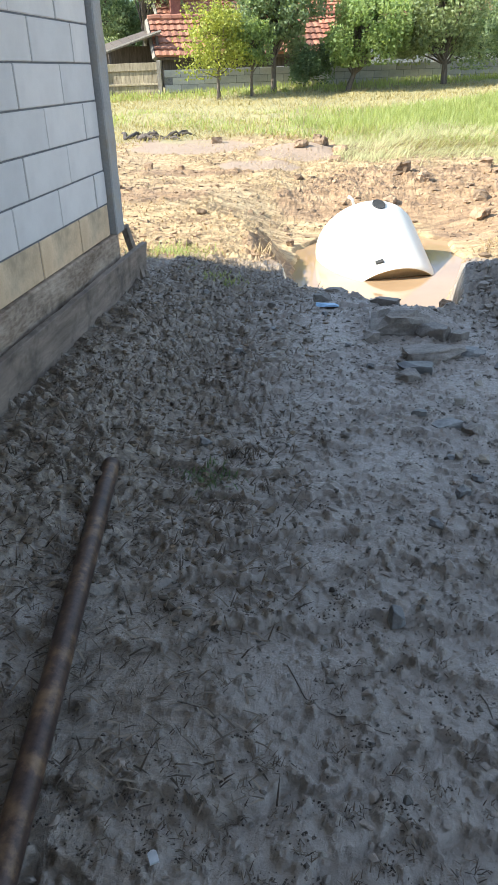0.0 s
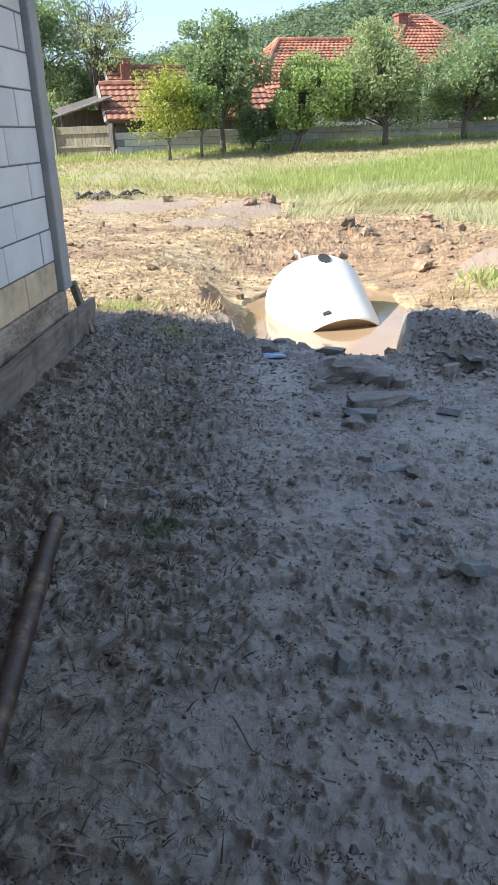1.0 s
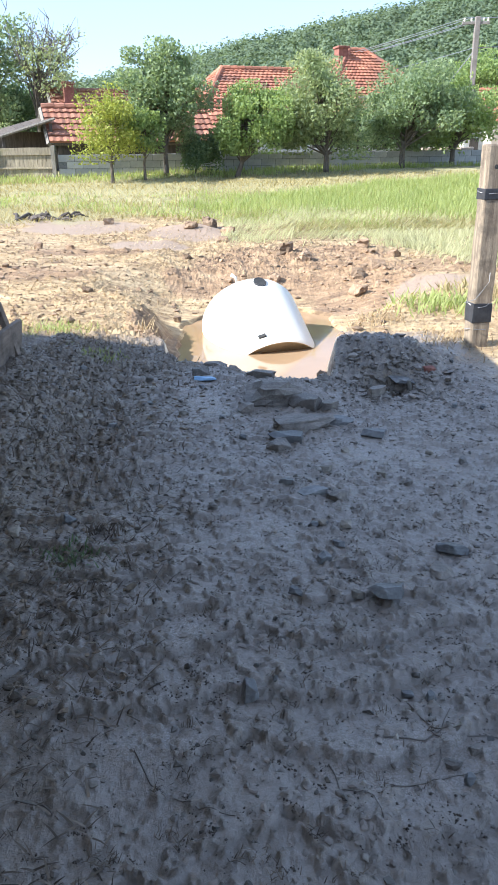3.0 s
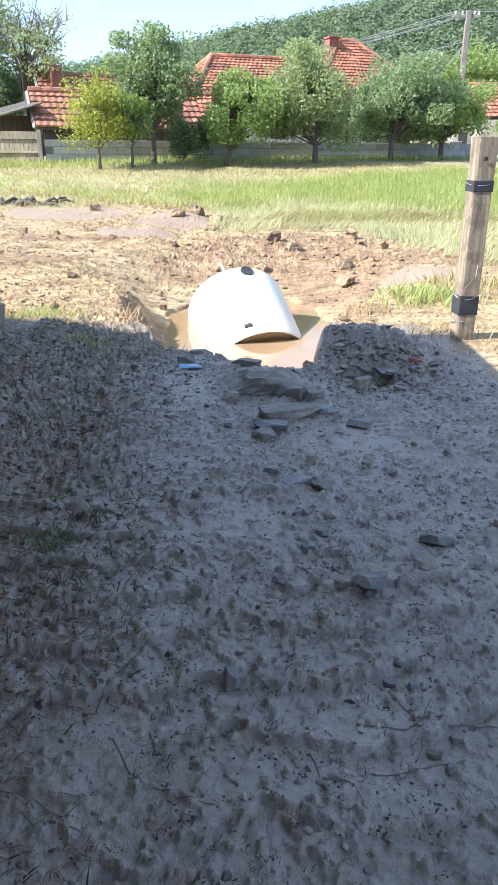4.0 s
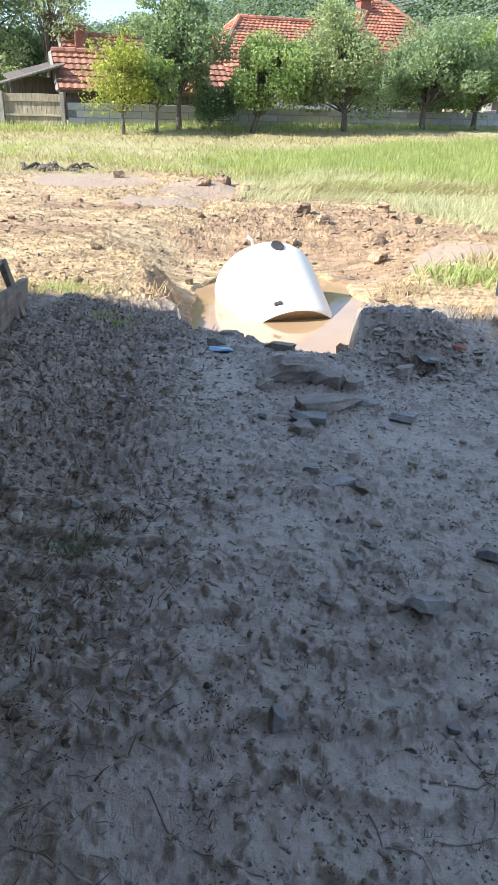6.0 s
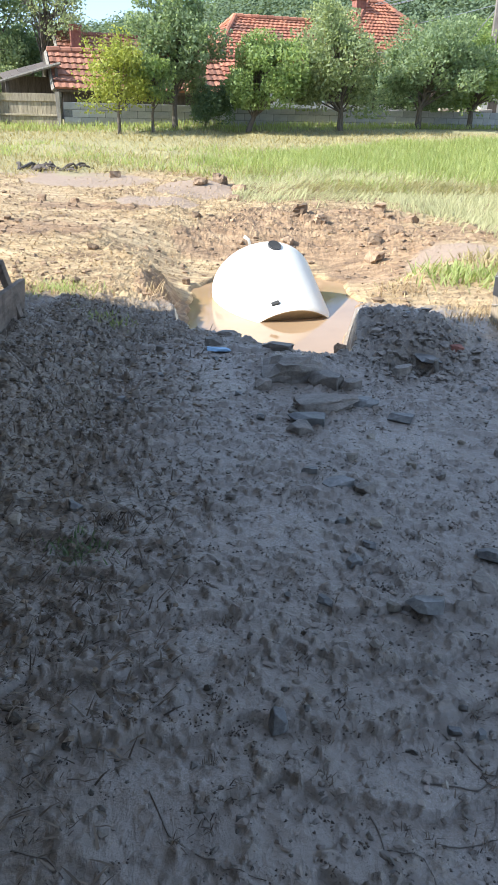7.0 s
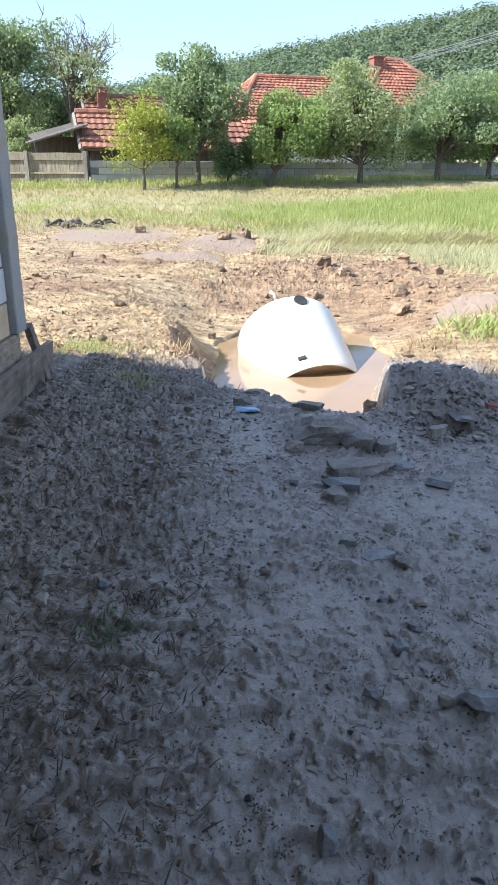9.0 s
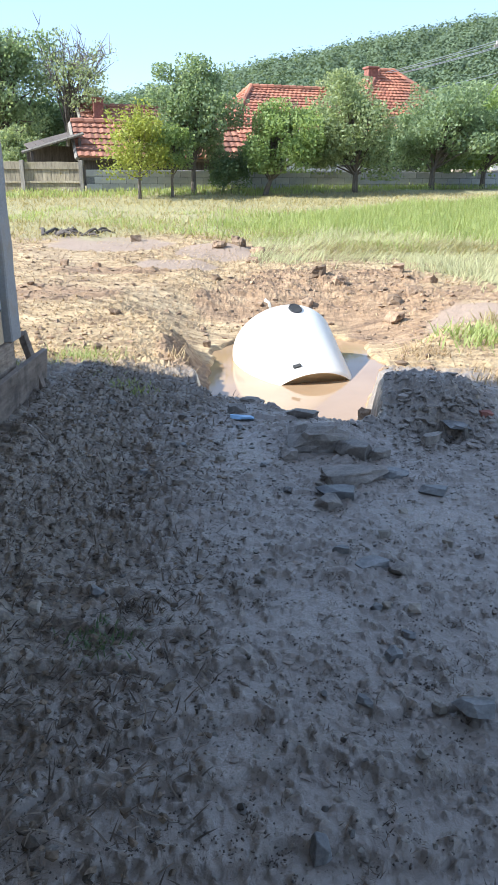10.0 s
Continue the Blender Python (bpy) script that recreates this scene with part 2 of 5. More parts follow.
M_sod = surface("dark_sod", (0.06, 0.044, 0.03), (0.29, 0.225, 0.155), 14, 80, 0.9, 0.7, 0.006, 0.6, island=True)
M_grass = leafy("green_grass", (0.22, 0.28, 0.08), (0.47, 0.51, 0.21), 0.45)
M_dry = leafy("dry_grass", (0.24, 0.235, 0.1), (0.46, 0.44, 0.25), 0.3, 0.7)
M_pale = leafy("pale_stubble", (0.25, 0.205, 0.085), (0.5, 0.425, 0.22), 0.3, 0.7)
M_leaf_yellow = leafy("yellowing_leaves", (0.2, 0.24, 0.04), (0.42, 0.44, 0.11))
M_leaf_fresh = leafy("fresh_leaves", (0.165, 0.245, 0.085), (0.37, 0.45, 0.19), 0.5)
M_leaf_mid = leafy("tree_leaves", (0.14, 0.205, 0.115), (0.33, 0.4, 0.23), 0.5)
M_leaf_grey = leafy("greyish_leaves", (0.17, 0.225, 0.115), (0.4, 0.45, 0.25), 0.5)
M_leaf_dark = leafy("dark_leaves", (0.085, 0.14, 0.075), (0.2, 0.265, 0.14), 0.5)
M_forest = leafy("forest_leaves", (0.115, 0.16, 0.1), (0.175, 0.225, 0.135), 0.35, 0.9)


def water_material():
    m, nt, b = nodes_of("muddy_water")
    n = add_noise(nt, 1.3, 4, 0.5)
    nt.links.new(ramp(nt, n, ((0.35, (0.3, 0.195, 0.108)), (0.65, (0.35, 0.235, 0.135)))), b.inputs["Base Color"])
    b.inputs["Roughness"].default_value, b.inputs["IOR"].default_value = 0.04, 1.33
    b.inputs["Specular IOR Level"].default_value = 0.6
    bump(nt, b, add_noise(nt, 5, 2, 0.5), 0.03, 0.01)
    return m


M_water = water_material()


# ---- mesh helpers ----
def hashed(ix, iy, seed):
    h = (ix.astype(np.int64) * 374761393 + iy.astype(np.int64) * 668265263 + seed * 974634777) & 0x7FFFFFFF
    h = ((h ^ (h >> 13)) * 1274126177) & 0x7FFFFFFF
    return ((h ^ (h >> 16)) & 0xFFFF) / 65535.0


def vnoise(x, y, seed=0):
    """Smooth value noise in -1 to 1 on arrays."""
    x, y = np.asarray(x, float), np.asarray(y, float)
    ix, iy = np.floor(x), np.floor(y)
    fx, fy = x - ix, y - iy
    fx, fy = fx * fx * (3 - 2 * fx), fy * fy * (3 - 2 * fy)
    a, b = hashed(ix, iy, seed), hashed(ix + 1, iy, seed)
    c, d = hashed(ix, iy + 1, seed), hashed(ix + 1, iy + 1, seed)
    return 2 * ((a * (1 - fx) + b * fx) * (1 - fy) + (c * (1 - fx) + d * fx) * fy) - 1


def fbm(x, y, seed=0, octaves=4):
    out, amp = 0, 1.0
    for k in range(octaves):
        ca, sa = math.cos(0.6 * k), math.sin(0.6 * k)
        out = out + amp * vnoise((x * ca - y * sa) * 2 ** k, (x * sa + y * ca) * 2 ** k, seed + 17 * k)
        amp *= 0.5
    return out / 1.9


def step(a, b, x):
    t = np.clip((np.asarray(x, float) - a) / (b - a), 0, 1)
    return t * t * (3 - 2 * t)


def mesh_from(name, verts, faces, material, smooth=False):
    me = bpy.data.meshes.new(name)
    me.from_pydata([tuple(v) for v in verts], [], [tuple(f) for f in faces])
    me.materials.append(material)
    if smooth:
        me.shade_smooth()
    return me


def quads_mesh(name, corners, material):
    """Many separate quads, corners as an array n x 4 x 3."""
    n = len(corners)
    me = bpy.data.meshes.new(name)
    me.vertices.add(4 * n), me.loops.add(4 * n), me.polygons.add(n)
    me.vertices.foreach_set("co", np.asarray(corners, np.float32).ravel())
    me.loops.foreach_set("vertex_index", np.arange(4 * n, dtype=np.int32))
    me.polygons.foreach_set("loop_start", np.arange(0, 4 * n, 4, dtype=np.int32))
    me.update(calc_edges=True)
    me.materials.append(material)
    return me


def part(name, bm, material, parent, label="", smooth=False):
    """One mesh object from a bmesh, under a thing or a part."""
    me = bpy.data.meshes.new(name)
    bm.to_mesh(me)
    bm.free()
    me.materials.append(material)
    if smooth:
        me.shade_smooth()
    ob = new(name, me)
    ob.parent = parent
    return tagged(ob, label)


def thing(name, m, label, category, group="", kind=""):
    ob = new(name)
    ob.matrix_world = m
    return tagged(ob, label, category, group, kind)


def box(x0, y0, z0, x1, y1, z1, bevel=0.0, bm=None):
    own = bm is None
    bm = bmesh.new() if own else bm
    r = bmesh.ops.create_cube(bm, size=1.0)
    bmesh.ops.transform(bm, matrix=Matrix.Translation(((x0 + x1) / 2, (y0 + y1) / 2, (z0 + z1) / 2)) @ Matrix.Diagonal((x1 - x0, y1 - y0, z1 - z0, 1)), verts=r["verts"])
    if bevel:
        edges = list({e for v in r["verts"] for e in v.link_edges})
        bmesh.ops.bevel(bm, geom=edges, offset=bevel, segments=1, affect="EDGES")
    return bm


def rough_box(x0, y0, z0, x1, y1, z1, cuts=6, amp=0.006, seed=0, bevel=0.006):
    """A box with worn, uneven faces and edges."""
    bm = box(x0, y0, z0, x1, y1, z1, bevel)
    dims = (x1 - x0, y1 - y0, z1 - z0)
    long = [e for e in bm.edges if e.calc_length() > 0.5 * max(dims)]
    bmesh.ops.subdivide_edges(bm, edges=long, cuts=cuts, use_grid_fill=True)
    for v in bm.verts:
        v.co += noise.noise_vector(v.co * 7 + Vector((seed * 3.1, 0, 0))) * amp
    return bm


def tube(points, radii, sides=8, bm=None, caps=True):
    """A tapered tube along points."""
    bm = bmesh.new() if bm is None else bm
    rings = []
    pts = [Vector(p) for p in points]
    for i, p in enumerate(pts):
        d = (pts[min(i + 1, len(pts) - 1)] - pts[max(i - 1, 0)]).normalized()
        a = d.cross(Vector((0, 0, 1)) if abs(d.z) < 0.9 else Vector((1, 0, 0))).normalized()
        b = d.cross(a)
        rings.append([bm.verts.new(p + (a * math.cos(2 * math.pi * k / sides) + b * math.sin(2 * math.pi * k / sides)) * radii[i]) for k in range(sides)])
    for r0, r1 in zip(rings, rings[1:]):
        for k in range(sides):
            bm.faces.new((r0[k], r0[(k + 1) % sides], r1[(k + 1) % sides], r1[k]))
    if caps:
        bm.faces.new(rings[0][::-1])
        bm.faces.new(rings[-1])
    return bm


def revolve(profile, sides=48, bm=None):
    """Turns a list of (radius, height) round z."""
    bm = bmesh.new() if bm is None else bm
    rings = [[bm.verts.new((r * math.cos(2 * math.pi * k / sides), r * math.sin(2 * math.pi * k / sides), z)) for k in range(sides)] for r, z in profile]
    for a, b in zip(rings, rings[1:]):
        for k in range(sides):
            bm.faces.new((a[k], a[(k + 1) % sides], b[(k + 1) % sides], b[k]))
    return bm


# ---- ground ----
PIT = [(-0.6, 5.52), (-0.48, 5.32), (-0.26, 5.24), (-0.1, 5.12), (0.14, 4.84), (0.34, 4.72), (0.5, 4.8), (0.61, 5.3), (0.68, 5.8), (0.84, 6.6), (1.1, 7.3), (1.22, 7.9), (1.07, 8.25), (1.12, 8.85), (0.75, 9.22), (0.0, 9.2), (-0.58, 8.95), (-0.82, 8.34), (-0.8, 7.3), (-0.78, 6.5), (-0.67, 5.95)]
WATER, BED = -0.42, -1.3


def pit_distance(x, y):
    """Metres to the pit's rim, negative inside."""
    best, inside = np.full(x.shape, 1e9), np.zeros(x.shape, bool)
    for (ax, ay), (bx, by) in zip(PIT, PIT[1:] + PIT[:1]):
        t = np.clip(((x - ax) * (bx - ax) + (y - ay) * (by - ay)) / ((bx - ax) ** 2 + (by - ay) ** 2), 0, 1)
        best = np.minimum(best, np.hypot(x - ax - t * (bx - ax), y - ay - t * (by - ay)))
        cross = ((ay > y) != (by > y)) & (x < (bx - ax) * (y - ay) / (by - ay + 1e-12) + ax)
        inside ^= cross
    return np.where(inside, -best, best)


def lie(x, y):
    """The broad lie of the land, without its small relief."""
    x, y = np.asarray(x, float), np.asarray(y, float)
    z = 0.0026 * np.clip(y - 8, 0, 20) ** 2 + 0.02 * np.clip(y - 28, 0, 60)
    z = z + 0.21 * step(-0.85, -1.6, x) * (1 - 0.65 * step(4.6, 6.2, y))
    z = z + 0.17 * np.exp(-(((x - 1.02) / 0.46) ** 2 + ((y - 5.05) / 0.52) ** 2) ** 2)      # spoil beside the pit
    z = z - 0.2 * np.exp(-(((x - 0.98) / 0.17) ** 2 + ((y - 4.42) / 0.15) ** 2) ** 2)     # hollow under the spoil
    z = z + 0.1 * np.exp(-((x - 0.22) / 0.3) ** 2 - ((y - 4.3) / 0.16) ** 2)       # rubble ridge at the lip
    z = z + 0.1 * np.exp(-((x + 5.6) / 0.9) ** 2 - ((y - 20.6) / 0.5) ** 2)
    z = z + 0.14 * np.exp(-((x + 1.0) / 0.5) ** 2 - ((y - 14.6) / 0.5) ** 2)
    z = z + 0.08 * np.exp(-((x - 0.6) / 0.4) ** 2 - ((y - 11.4) / 0.35) ** 2)
    z = z + 0.07 * np.exp(-((x - 1.8) / 0.6) ** 2 - ((y - 11.8) / 0.3) ** 2)
    z = z + 0.1 * np.exp(-((x - 1.0) / 0.3) ** 2 - ((y - 9.0) / 0.3) ** 2)
    return z


def clods_at(x, y):
    """Sharp little clods, 0 to 1, thicker in some patches."""
    patch = 0.16 * fbm(x * 1.9, y * 1.9, 37, 3)
    a = step(0.22, 0.29, fbm(x * 23 + 7 * y, y * 24 - 5 * x, 31, 3) + patch)
    return a * (0.55 + 0.6 * np.clip(fbm(x * 50, y * 44, 33, 2), -0.6, 1))


def smears(x, y):
    """Patches of smooth silt, 0 to 1."""
    s = step(0.12, 0.42, fbm(x * 1.1 + 3, y * 0.9, 5, 3) + 0.22 * step(1.5, 0.5, y))
    for cx, cy, rx, ry in ((-0.22, 1.62, 0.07, 0.2), (-0.3, 1.12, 0.22, 0.09), (0.42, 1.05, 0.3, 0.18), (0.05, 2.35, 0.16, 0.2), (0.72, 3.2, 0.35, 0.22), (-0.35, 4.1, 0.22, 0.5)):
        s = np.maximum(s, 0.75 * np.exp(-(((x - cx + 0.15 * (y - cy)) / rx) ** 2 + ((y - cy) / ry) ** 2) ** 2))
    return s


def tread(x, y):
    """Smooth slabs of pushed-up silt that break off in toothed edges, 0 to 1."""
    w = y + 0.19 * fbm(x * 2.4, y * 1.6, 131, 3) + 0.085 * fbm(x * 8.3 + 2.2 * y, y * 2.6, 133, 4) - 0.14 * x
    f = w / 0.26 - np.floor(w / 0.26)
    where = step(-0.05, 0.3, fbm(x * 2.6 + 5, y * 2.2, 137, 3) + 0.3 * step(2.3, 1.1, y) + 0.12 * step(0.3, -0.6, x) - 0.06)
    return where * (1 - f) * step(0, 0.05, f)


def slick(x, y):
    """Smooth patches of washed clay in the field, 0 to 1."""
    out = 0.0 * x
    edge = 0.25 * fbm(x * 1.7, y * 1.7, 151, 4)
    for cx, cy, rx, ry in ((2.5, 8.9, 0.7, 0.7), (-1.15, 14.1, 0.8, 0.9), (-1.7, 12.4, 0.7, 0.6), (-3.3, 15.0, 1.3, 1.1), (-4.6, 16.4, 1.2, 1.0)):
        out = np.maximum(out, step(1.15, 0.75, ((x - cx) / rx) ** 2 + ((y - cy) / ry) ** 2 + edge))
    return out


def torn(x, y):
    """Brown soil thrown up round the pit and along the grass, 0 to 1."""
    out = 0.0 * x
    edge = 0.8 * fbm(x * 1.3, y * 1.3, 153, 4)
    for cx, cy, rx, ry in ((0.9, 11.0, 1.5, 1.3), (1.6, 9.7, 0.8, 1.3), (-0.5, 9.9, 0.7, 0.5), (-0.7, 14.5, 0.7, 0.9), (3.2, 10.3, 1.6, 0.6), (-0.9, 7.0, 0.3, 0.9), (-4.6, 16.9, 0.9, 0.3), (-3.6, 9.5, 1.4, 0.7), (-2.6, 11.6, 1.3, 0.4)):
        out = np.maximum(out, step(1.3, 0.6, ((x - cx) / rx) ** 2 + ((y - cy) / ry) ** 2 + edge))
    return out * (1 - slick(x, y))


def spoil(x, y):
    """The dug-out heap beside the pit, 0 to 1."""
    return np.exp(-(((x - 0.98) / 0.5) ** 2 + ((y - 4.85) / 0.6) ** 2) ** 2)


def height(x, y):
    x, y = np.asarray(x, float), np.asarray(y, float)
    z = lie(x, y)
    near = (1 - step(6.0, 7.2, y)) * (1 + 1.0 * spoil(x, y))
    open_ground = step(5.6, 7.0, y) * (1 - step(15, 19, y))
    smooth = smears(x, y)
    # trampled silt: lumps, short ridges drawn towards the camera, sharp small clods
    lump = fbm(x * 4.2, y * 3.2, 11, 3)
    ridge = 1 - np.abs(fbm(x * 13 + 0.35 * y * 13, y * 7, 23, 3))
    clod = clods_at(x, y)
    fine = fbm(x * 46, y * 42, 41, 3)
    crumble = step(0.05, 0.3, fbm(x * 29, y * 27, 43, 3) + 0.2 * fbm(x * 2.3, y * 2.3, 45, 2))
    amp = 0.18 + 0.82 * (1 - smooth)
    coarse = step(-0.4, -0.85, x + 0.2 * lump) * step(1.3, 1.9, y)
    z = z + near * (0.011 * lump + amp * (0.007 * (ridge - 0.75) + 0.023 * clod) + 0.028 * tread(x, y) + 0.006 * amp * crumble + 0.0035 * fine * (0.3 + 0.7 * amp))
    z = z + near * coarse * (0.03 * np.clip(fbm(x * 11, y * 10, 47, 4), -0.3, 1) + 0.02 * clod)
    z = z + spoil(x, y) * (0.045 * fbm(x * 8, y * 8, 49, 4) + 0.03 * np.clip(fbm(x * 21, y * 19, 57, 3), -0.2, 1))
    # rough, torn soil of the field
    track = step(0.2, 0.6, fbm(x * 0.35 + 0.2 * y, y * 0.22, 77, 3))
    tear = np.clip(fbm(x * 5.5, y * 5.0, 53, 4), -0.3, 1)
    crumb = np.clip(fbm(x * 24, y * 27, 61, 3), -0.2, 1)
    z = z + open_ground * (1 - 0.7 * track) * (1 - 0.85 * slick(x, y)) * (0.8 + 0.35 * torn(x, y)) * (0.05 * np.clip(tear, 0, 1) + 0.025 * tear + 0.034 * crumb)
    z = z + 0.03 * fbm(x * 1.2, y * 1.2, 71, 3) * step(6, 9, y)
    z = z + step(15, 19, y) * (1 - step(30, 60, y)) * 0.03 * fbm(x * 7, y * 4, 83, 3)
    d = pit_distance(x, y) + 0.07 * fbm(x * 5, y * 5, 91, 4)
    width = 0.13 + 0.4 * step(6.3, 7.5, y) * step(-0.2, 0.6, x) + 0.3 * step(5.9, 7.0, y) * step(-0.2, -0.6, x) + 1.3 * step(7.6, 8.8, y)        # steep near bank, easy far shore
    z = np.where(d < width, WATER + 0.04 + (z - WATER - 0.04) * step(0, width, d), z)
    return np.where(d < 0, WATER + 0.04 + (BED - WATER - 0.04) * step(0, -0.4, d), z)


def zones(x, y):
    w = fbm(x * 1.3, y * 1.3, 101, 4)
    field = step(5.55, 6.15, y + 0.5 * w + 0.25 * np.clip(np.abs(x) - 1.6, 0, 1) - 0.9 * np.exp(-((x - 1.0) / 0.4) ** 2 - ((y - 5.3) / 0.5) ** 2))
    field = np.maximum(field, step(1.75, 2.0, x + 0.2 * w) * step(3.9, 4.4, y))
    track = step(0.2, 0.6, fbm(x * 0.35 + 0.2 * y, y * 0.22, 77, 3)) * step(8, 10, y)
    edge = 16.5 - 5.2 * step(0.2, 3.4, x) + 1.8 * w
    grass = step(edge - 0.8, edge + 0.8, y)
    debris = step(-0.25, -1.05, x + 0.75 * w) * (1 - step(5.6, 6.2, y)) * (0.45 + 0.3 * step(1.2, 2.0, y))
    debris = np.maximum(debris, 0.15 * step(0.3, 0.45, fbm(x * 7, y * 7, 111, 5)) * (1 - field))
    debris = np.maximum(debris, 0.5 * np.clip(clods_at(x, y), 0, 1) * (1 - step(5.4, 6.2, y)))
    debris = np.maximum(debris, 0.55 * spoil(x, y) * step(-0.3, 0.4, w + 0.3) * (1 - field))
    wet = smears(x, y) * (1 - field) * (1 - debris) + 0.35 * track * (1 - grass)
    return np.stack([field, grass, debris, np.clip(wet, 0, 1)], -1)


def graded(stops):
    """Coordinates from (start, spacing) pairs to the last start."""
    out = []
    for (a, s), (b, _) in zip(stops, stops[1:]):
        out += list(np.linspace(a, b, max(2, int(round((b - a) / s)) + 1))[:-1])
    return np.array(out + [stops[-1][0]])


def build_ground():
    xs = graded([(-2500, 500), (-500, 90), (-50, 5), (-12, 0.3), (-5, 0.07), (-2.3, 0.02), (-1.35, 0.0085), (-0.95, 0.0072), (0.95, 0.0125), (2.4, 0.06), (6, 0.25), (14, 4), (50, 90), (500, 500), (2500, 1)])
    ys = graded([(-600, 120), (-10, 1.0), (-1, 0.1), (0.3, 0.0075), (2.2, 0.0115), (4.2, 0.016), (5.6, 0.022), (8.6, 0.035), (13, 0.06), (19, 0.14), (31, 1.0), (80, 20), (300, 300), (3000, 1)])
    gx, gy = np.meshgrid(xs, ys)
    gz = height(gx, gy)
    nx, ny = len(xs), len(ys)
    me = bpy.data.meshes.new("ground")
    co = np.stack([gx, gy, gz], -1).reshape(-1, 3).astype(np.float32)
    i = np.arange(nx * ny).reshape(ny, nx)
    q = np.stack([i[:-1, :-1], i[:-1, 1:], i[1:, 1:], i[1:, :-1]], -1).reshape(-1, 4).astype(np.int32)
    me.vertices.add(len(co)), me.loops.add(q.size), me.polygons.add(len(q))
    me.vertices.foreach_set("co", co.ravel())
    me.loops.foreach_set("vertex_index", q.ravel())
    me.polygons.foreach_set("loop_start", np.arange(0, q.size, 4, dtype=np.int32))
    me.update(calc_edges=True)
    at = me.attributes.new("zones", "FLOAT_COLOR", "POINT")
    at.data.foreach_set("color", zones(gx, gy).reshape(-1).astype(np.float32))
    at = me.attributes.new("soils", "FLOAT_COLOR", "POINT")
    at.data.foreach_set("color", np.stack([slick(gx, gy), torn(gx, gy), 0 * gx, 0 * gx], -1).reshape(-1).astype(np.float32))
    me.shade_smooth()
    me.materials.append(M_ground)
    return tagged(new("ground", me), "trampled grey mud yard merging into straw-strewn field", "ground", kind="structure")


def ground_z(x, y):
    return float(height(np.array([x]), np.array([y]))[0])


build_ground()

# muddy water in the pit
bm = bmesh.new()
vs = []
for k in range(len(PIT)):
    x, y = PIT[k]
    cx, cy = 0.2, 7.0
    vs.append(bm.verts.new((cx + (x - cx) * 1.08, cy + (y - cy) * 1.06, WATER)))
bm.faces.new(vs)
tagged(part("water", bm, M_water, None), "opaque yellow-brown muddy water filling the pit", "water", kind="structure")


# ---- block-built house beside the yard ----
WALL_X, WALL_END, COURSE, BLOCK = -1.73, 4.25, 0.2, 0.595


def build_house_wall():
    wall = thing("wall_left", Matrix.Identity(4), "unplastered pale aerated-concrete block wall on a rough footing", "wall", kind="structure")
    part("mortar_core", box(WALL_X - 0.24, -6, 0.6, WALL_X - 0.006, WALL_END, 2.62), M_mortar, wall)
    part("footing", rough_box(WALL_X - 0.3, -6, -0.3, WALL_X + 0.028, WALL_END + 0.06, 0.592, 40, 0.012, 3, 0.01), M_footing, wall, "rough cast concrete footing")
    part("corner_column", rough_box(WALL_X - 0.24, WALL_END + 0.003, 0.593, WALL_X + 0.045, WALL_END + 0.165, 2.62, 14, 0.006, 5, 0.008), M_concrete, wall, "grey cast concrete corner column")
    part("end_wall", box(-8.5, WALL_END - 0.1, -0.3, WALL_X - 0.245, WALL_END + 0.14, 2.62), M_block, wall)
    part("roof_slab", box(-9.0, -7.0, 2.62, -1.35, 4.66, 2.78), M_concrete, wall, "roof edge overhanging the wall")
    offsets = (3.1, 2.86, 3.07, 2.82, 3.12, 3.36, 3.16, 2.95, 3.2, 3.0)
    full = box(0, 0, 0, 0.1, BLOCK - 0.01, COURSE - 0.009, 0.004)
    me = bpy.data.meshes.new("block")
    full.to_mesh(me)
    full.free()
    me.materials.append(M_block)
    low = me.copy()
    low.materials.clear()
    low.materials.append(M_block_stained)
    rng = random.Random(4)
    for row in range(10):
        z = 0.597 + row * COURSE
        y = offsets[row] - 12 * BLOCK
        while y < WALL_END - 0.02:
            end = min(y + BLOCK, WALL_END - rng.choice((0.0, 0.0, 0.012)))
            if end - y > 0.04 and y > -6:
                ob = new("block", low if row == 0 else me)
                ob.parent = wall
                ob.location = (WALL_X - 0.1 + rng.uniform(-0.0025, 0.0025), y, z)
                ob.scale = (1, (end - y) / BLOCK, 1)
            y += BLOCK
    return wall


build_house_wall()
# added out of view: closes the yard behind the camera, darkens the near mud
back = thing("wall_back", Matrix.Identity(4), "unseen plain block wall and roof added to close and shade the yard", "wall", kind="structure")
part("wall_face", box(-1.4, -2.0, -0.3, 0.7, -1.75, 2.5), M_block, back)
part("porch_roof", box(-1.345, -2.6, 2.5, 0.1, 2.6, 2.6), M_darkwood, back, "unseen timber roof added to darken the near mud")

board = rough_box(-0.02, -5.2, 0, 0.018, 0, 0.235, 30, 0.006, 9, 0.004)
for v in board.verts:                                        # sawn end slants
    if v.co.y > -0.1:
        v.co.y += 0.11 * math.sin(math.pi * min(1, max(0, v.co.z / 0.235))) - 0.02
ob = part("wall_board", board, M_board, None)
ob.matrix_world = pose(-1.672, 4.76, 0.215, 0, 5, 0)
tagged(ob, "weathered dark plank lying on edge against the footing", "board")
ob = part("wood_stick", rough_box(-0.02, -0.035, 0, 0.02, 0.035, 0.42, 5, 0.004, 2, 0.003), M_board, None)
ob.matrix_world = pose(-1.645, 4.6, 0.2, 14, -9, 0)
tagged(ob, "short dark wooden stake leaning behind the plank", "stake")


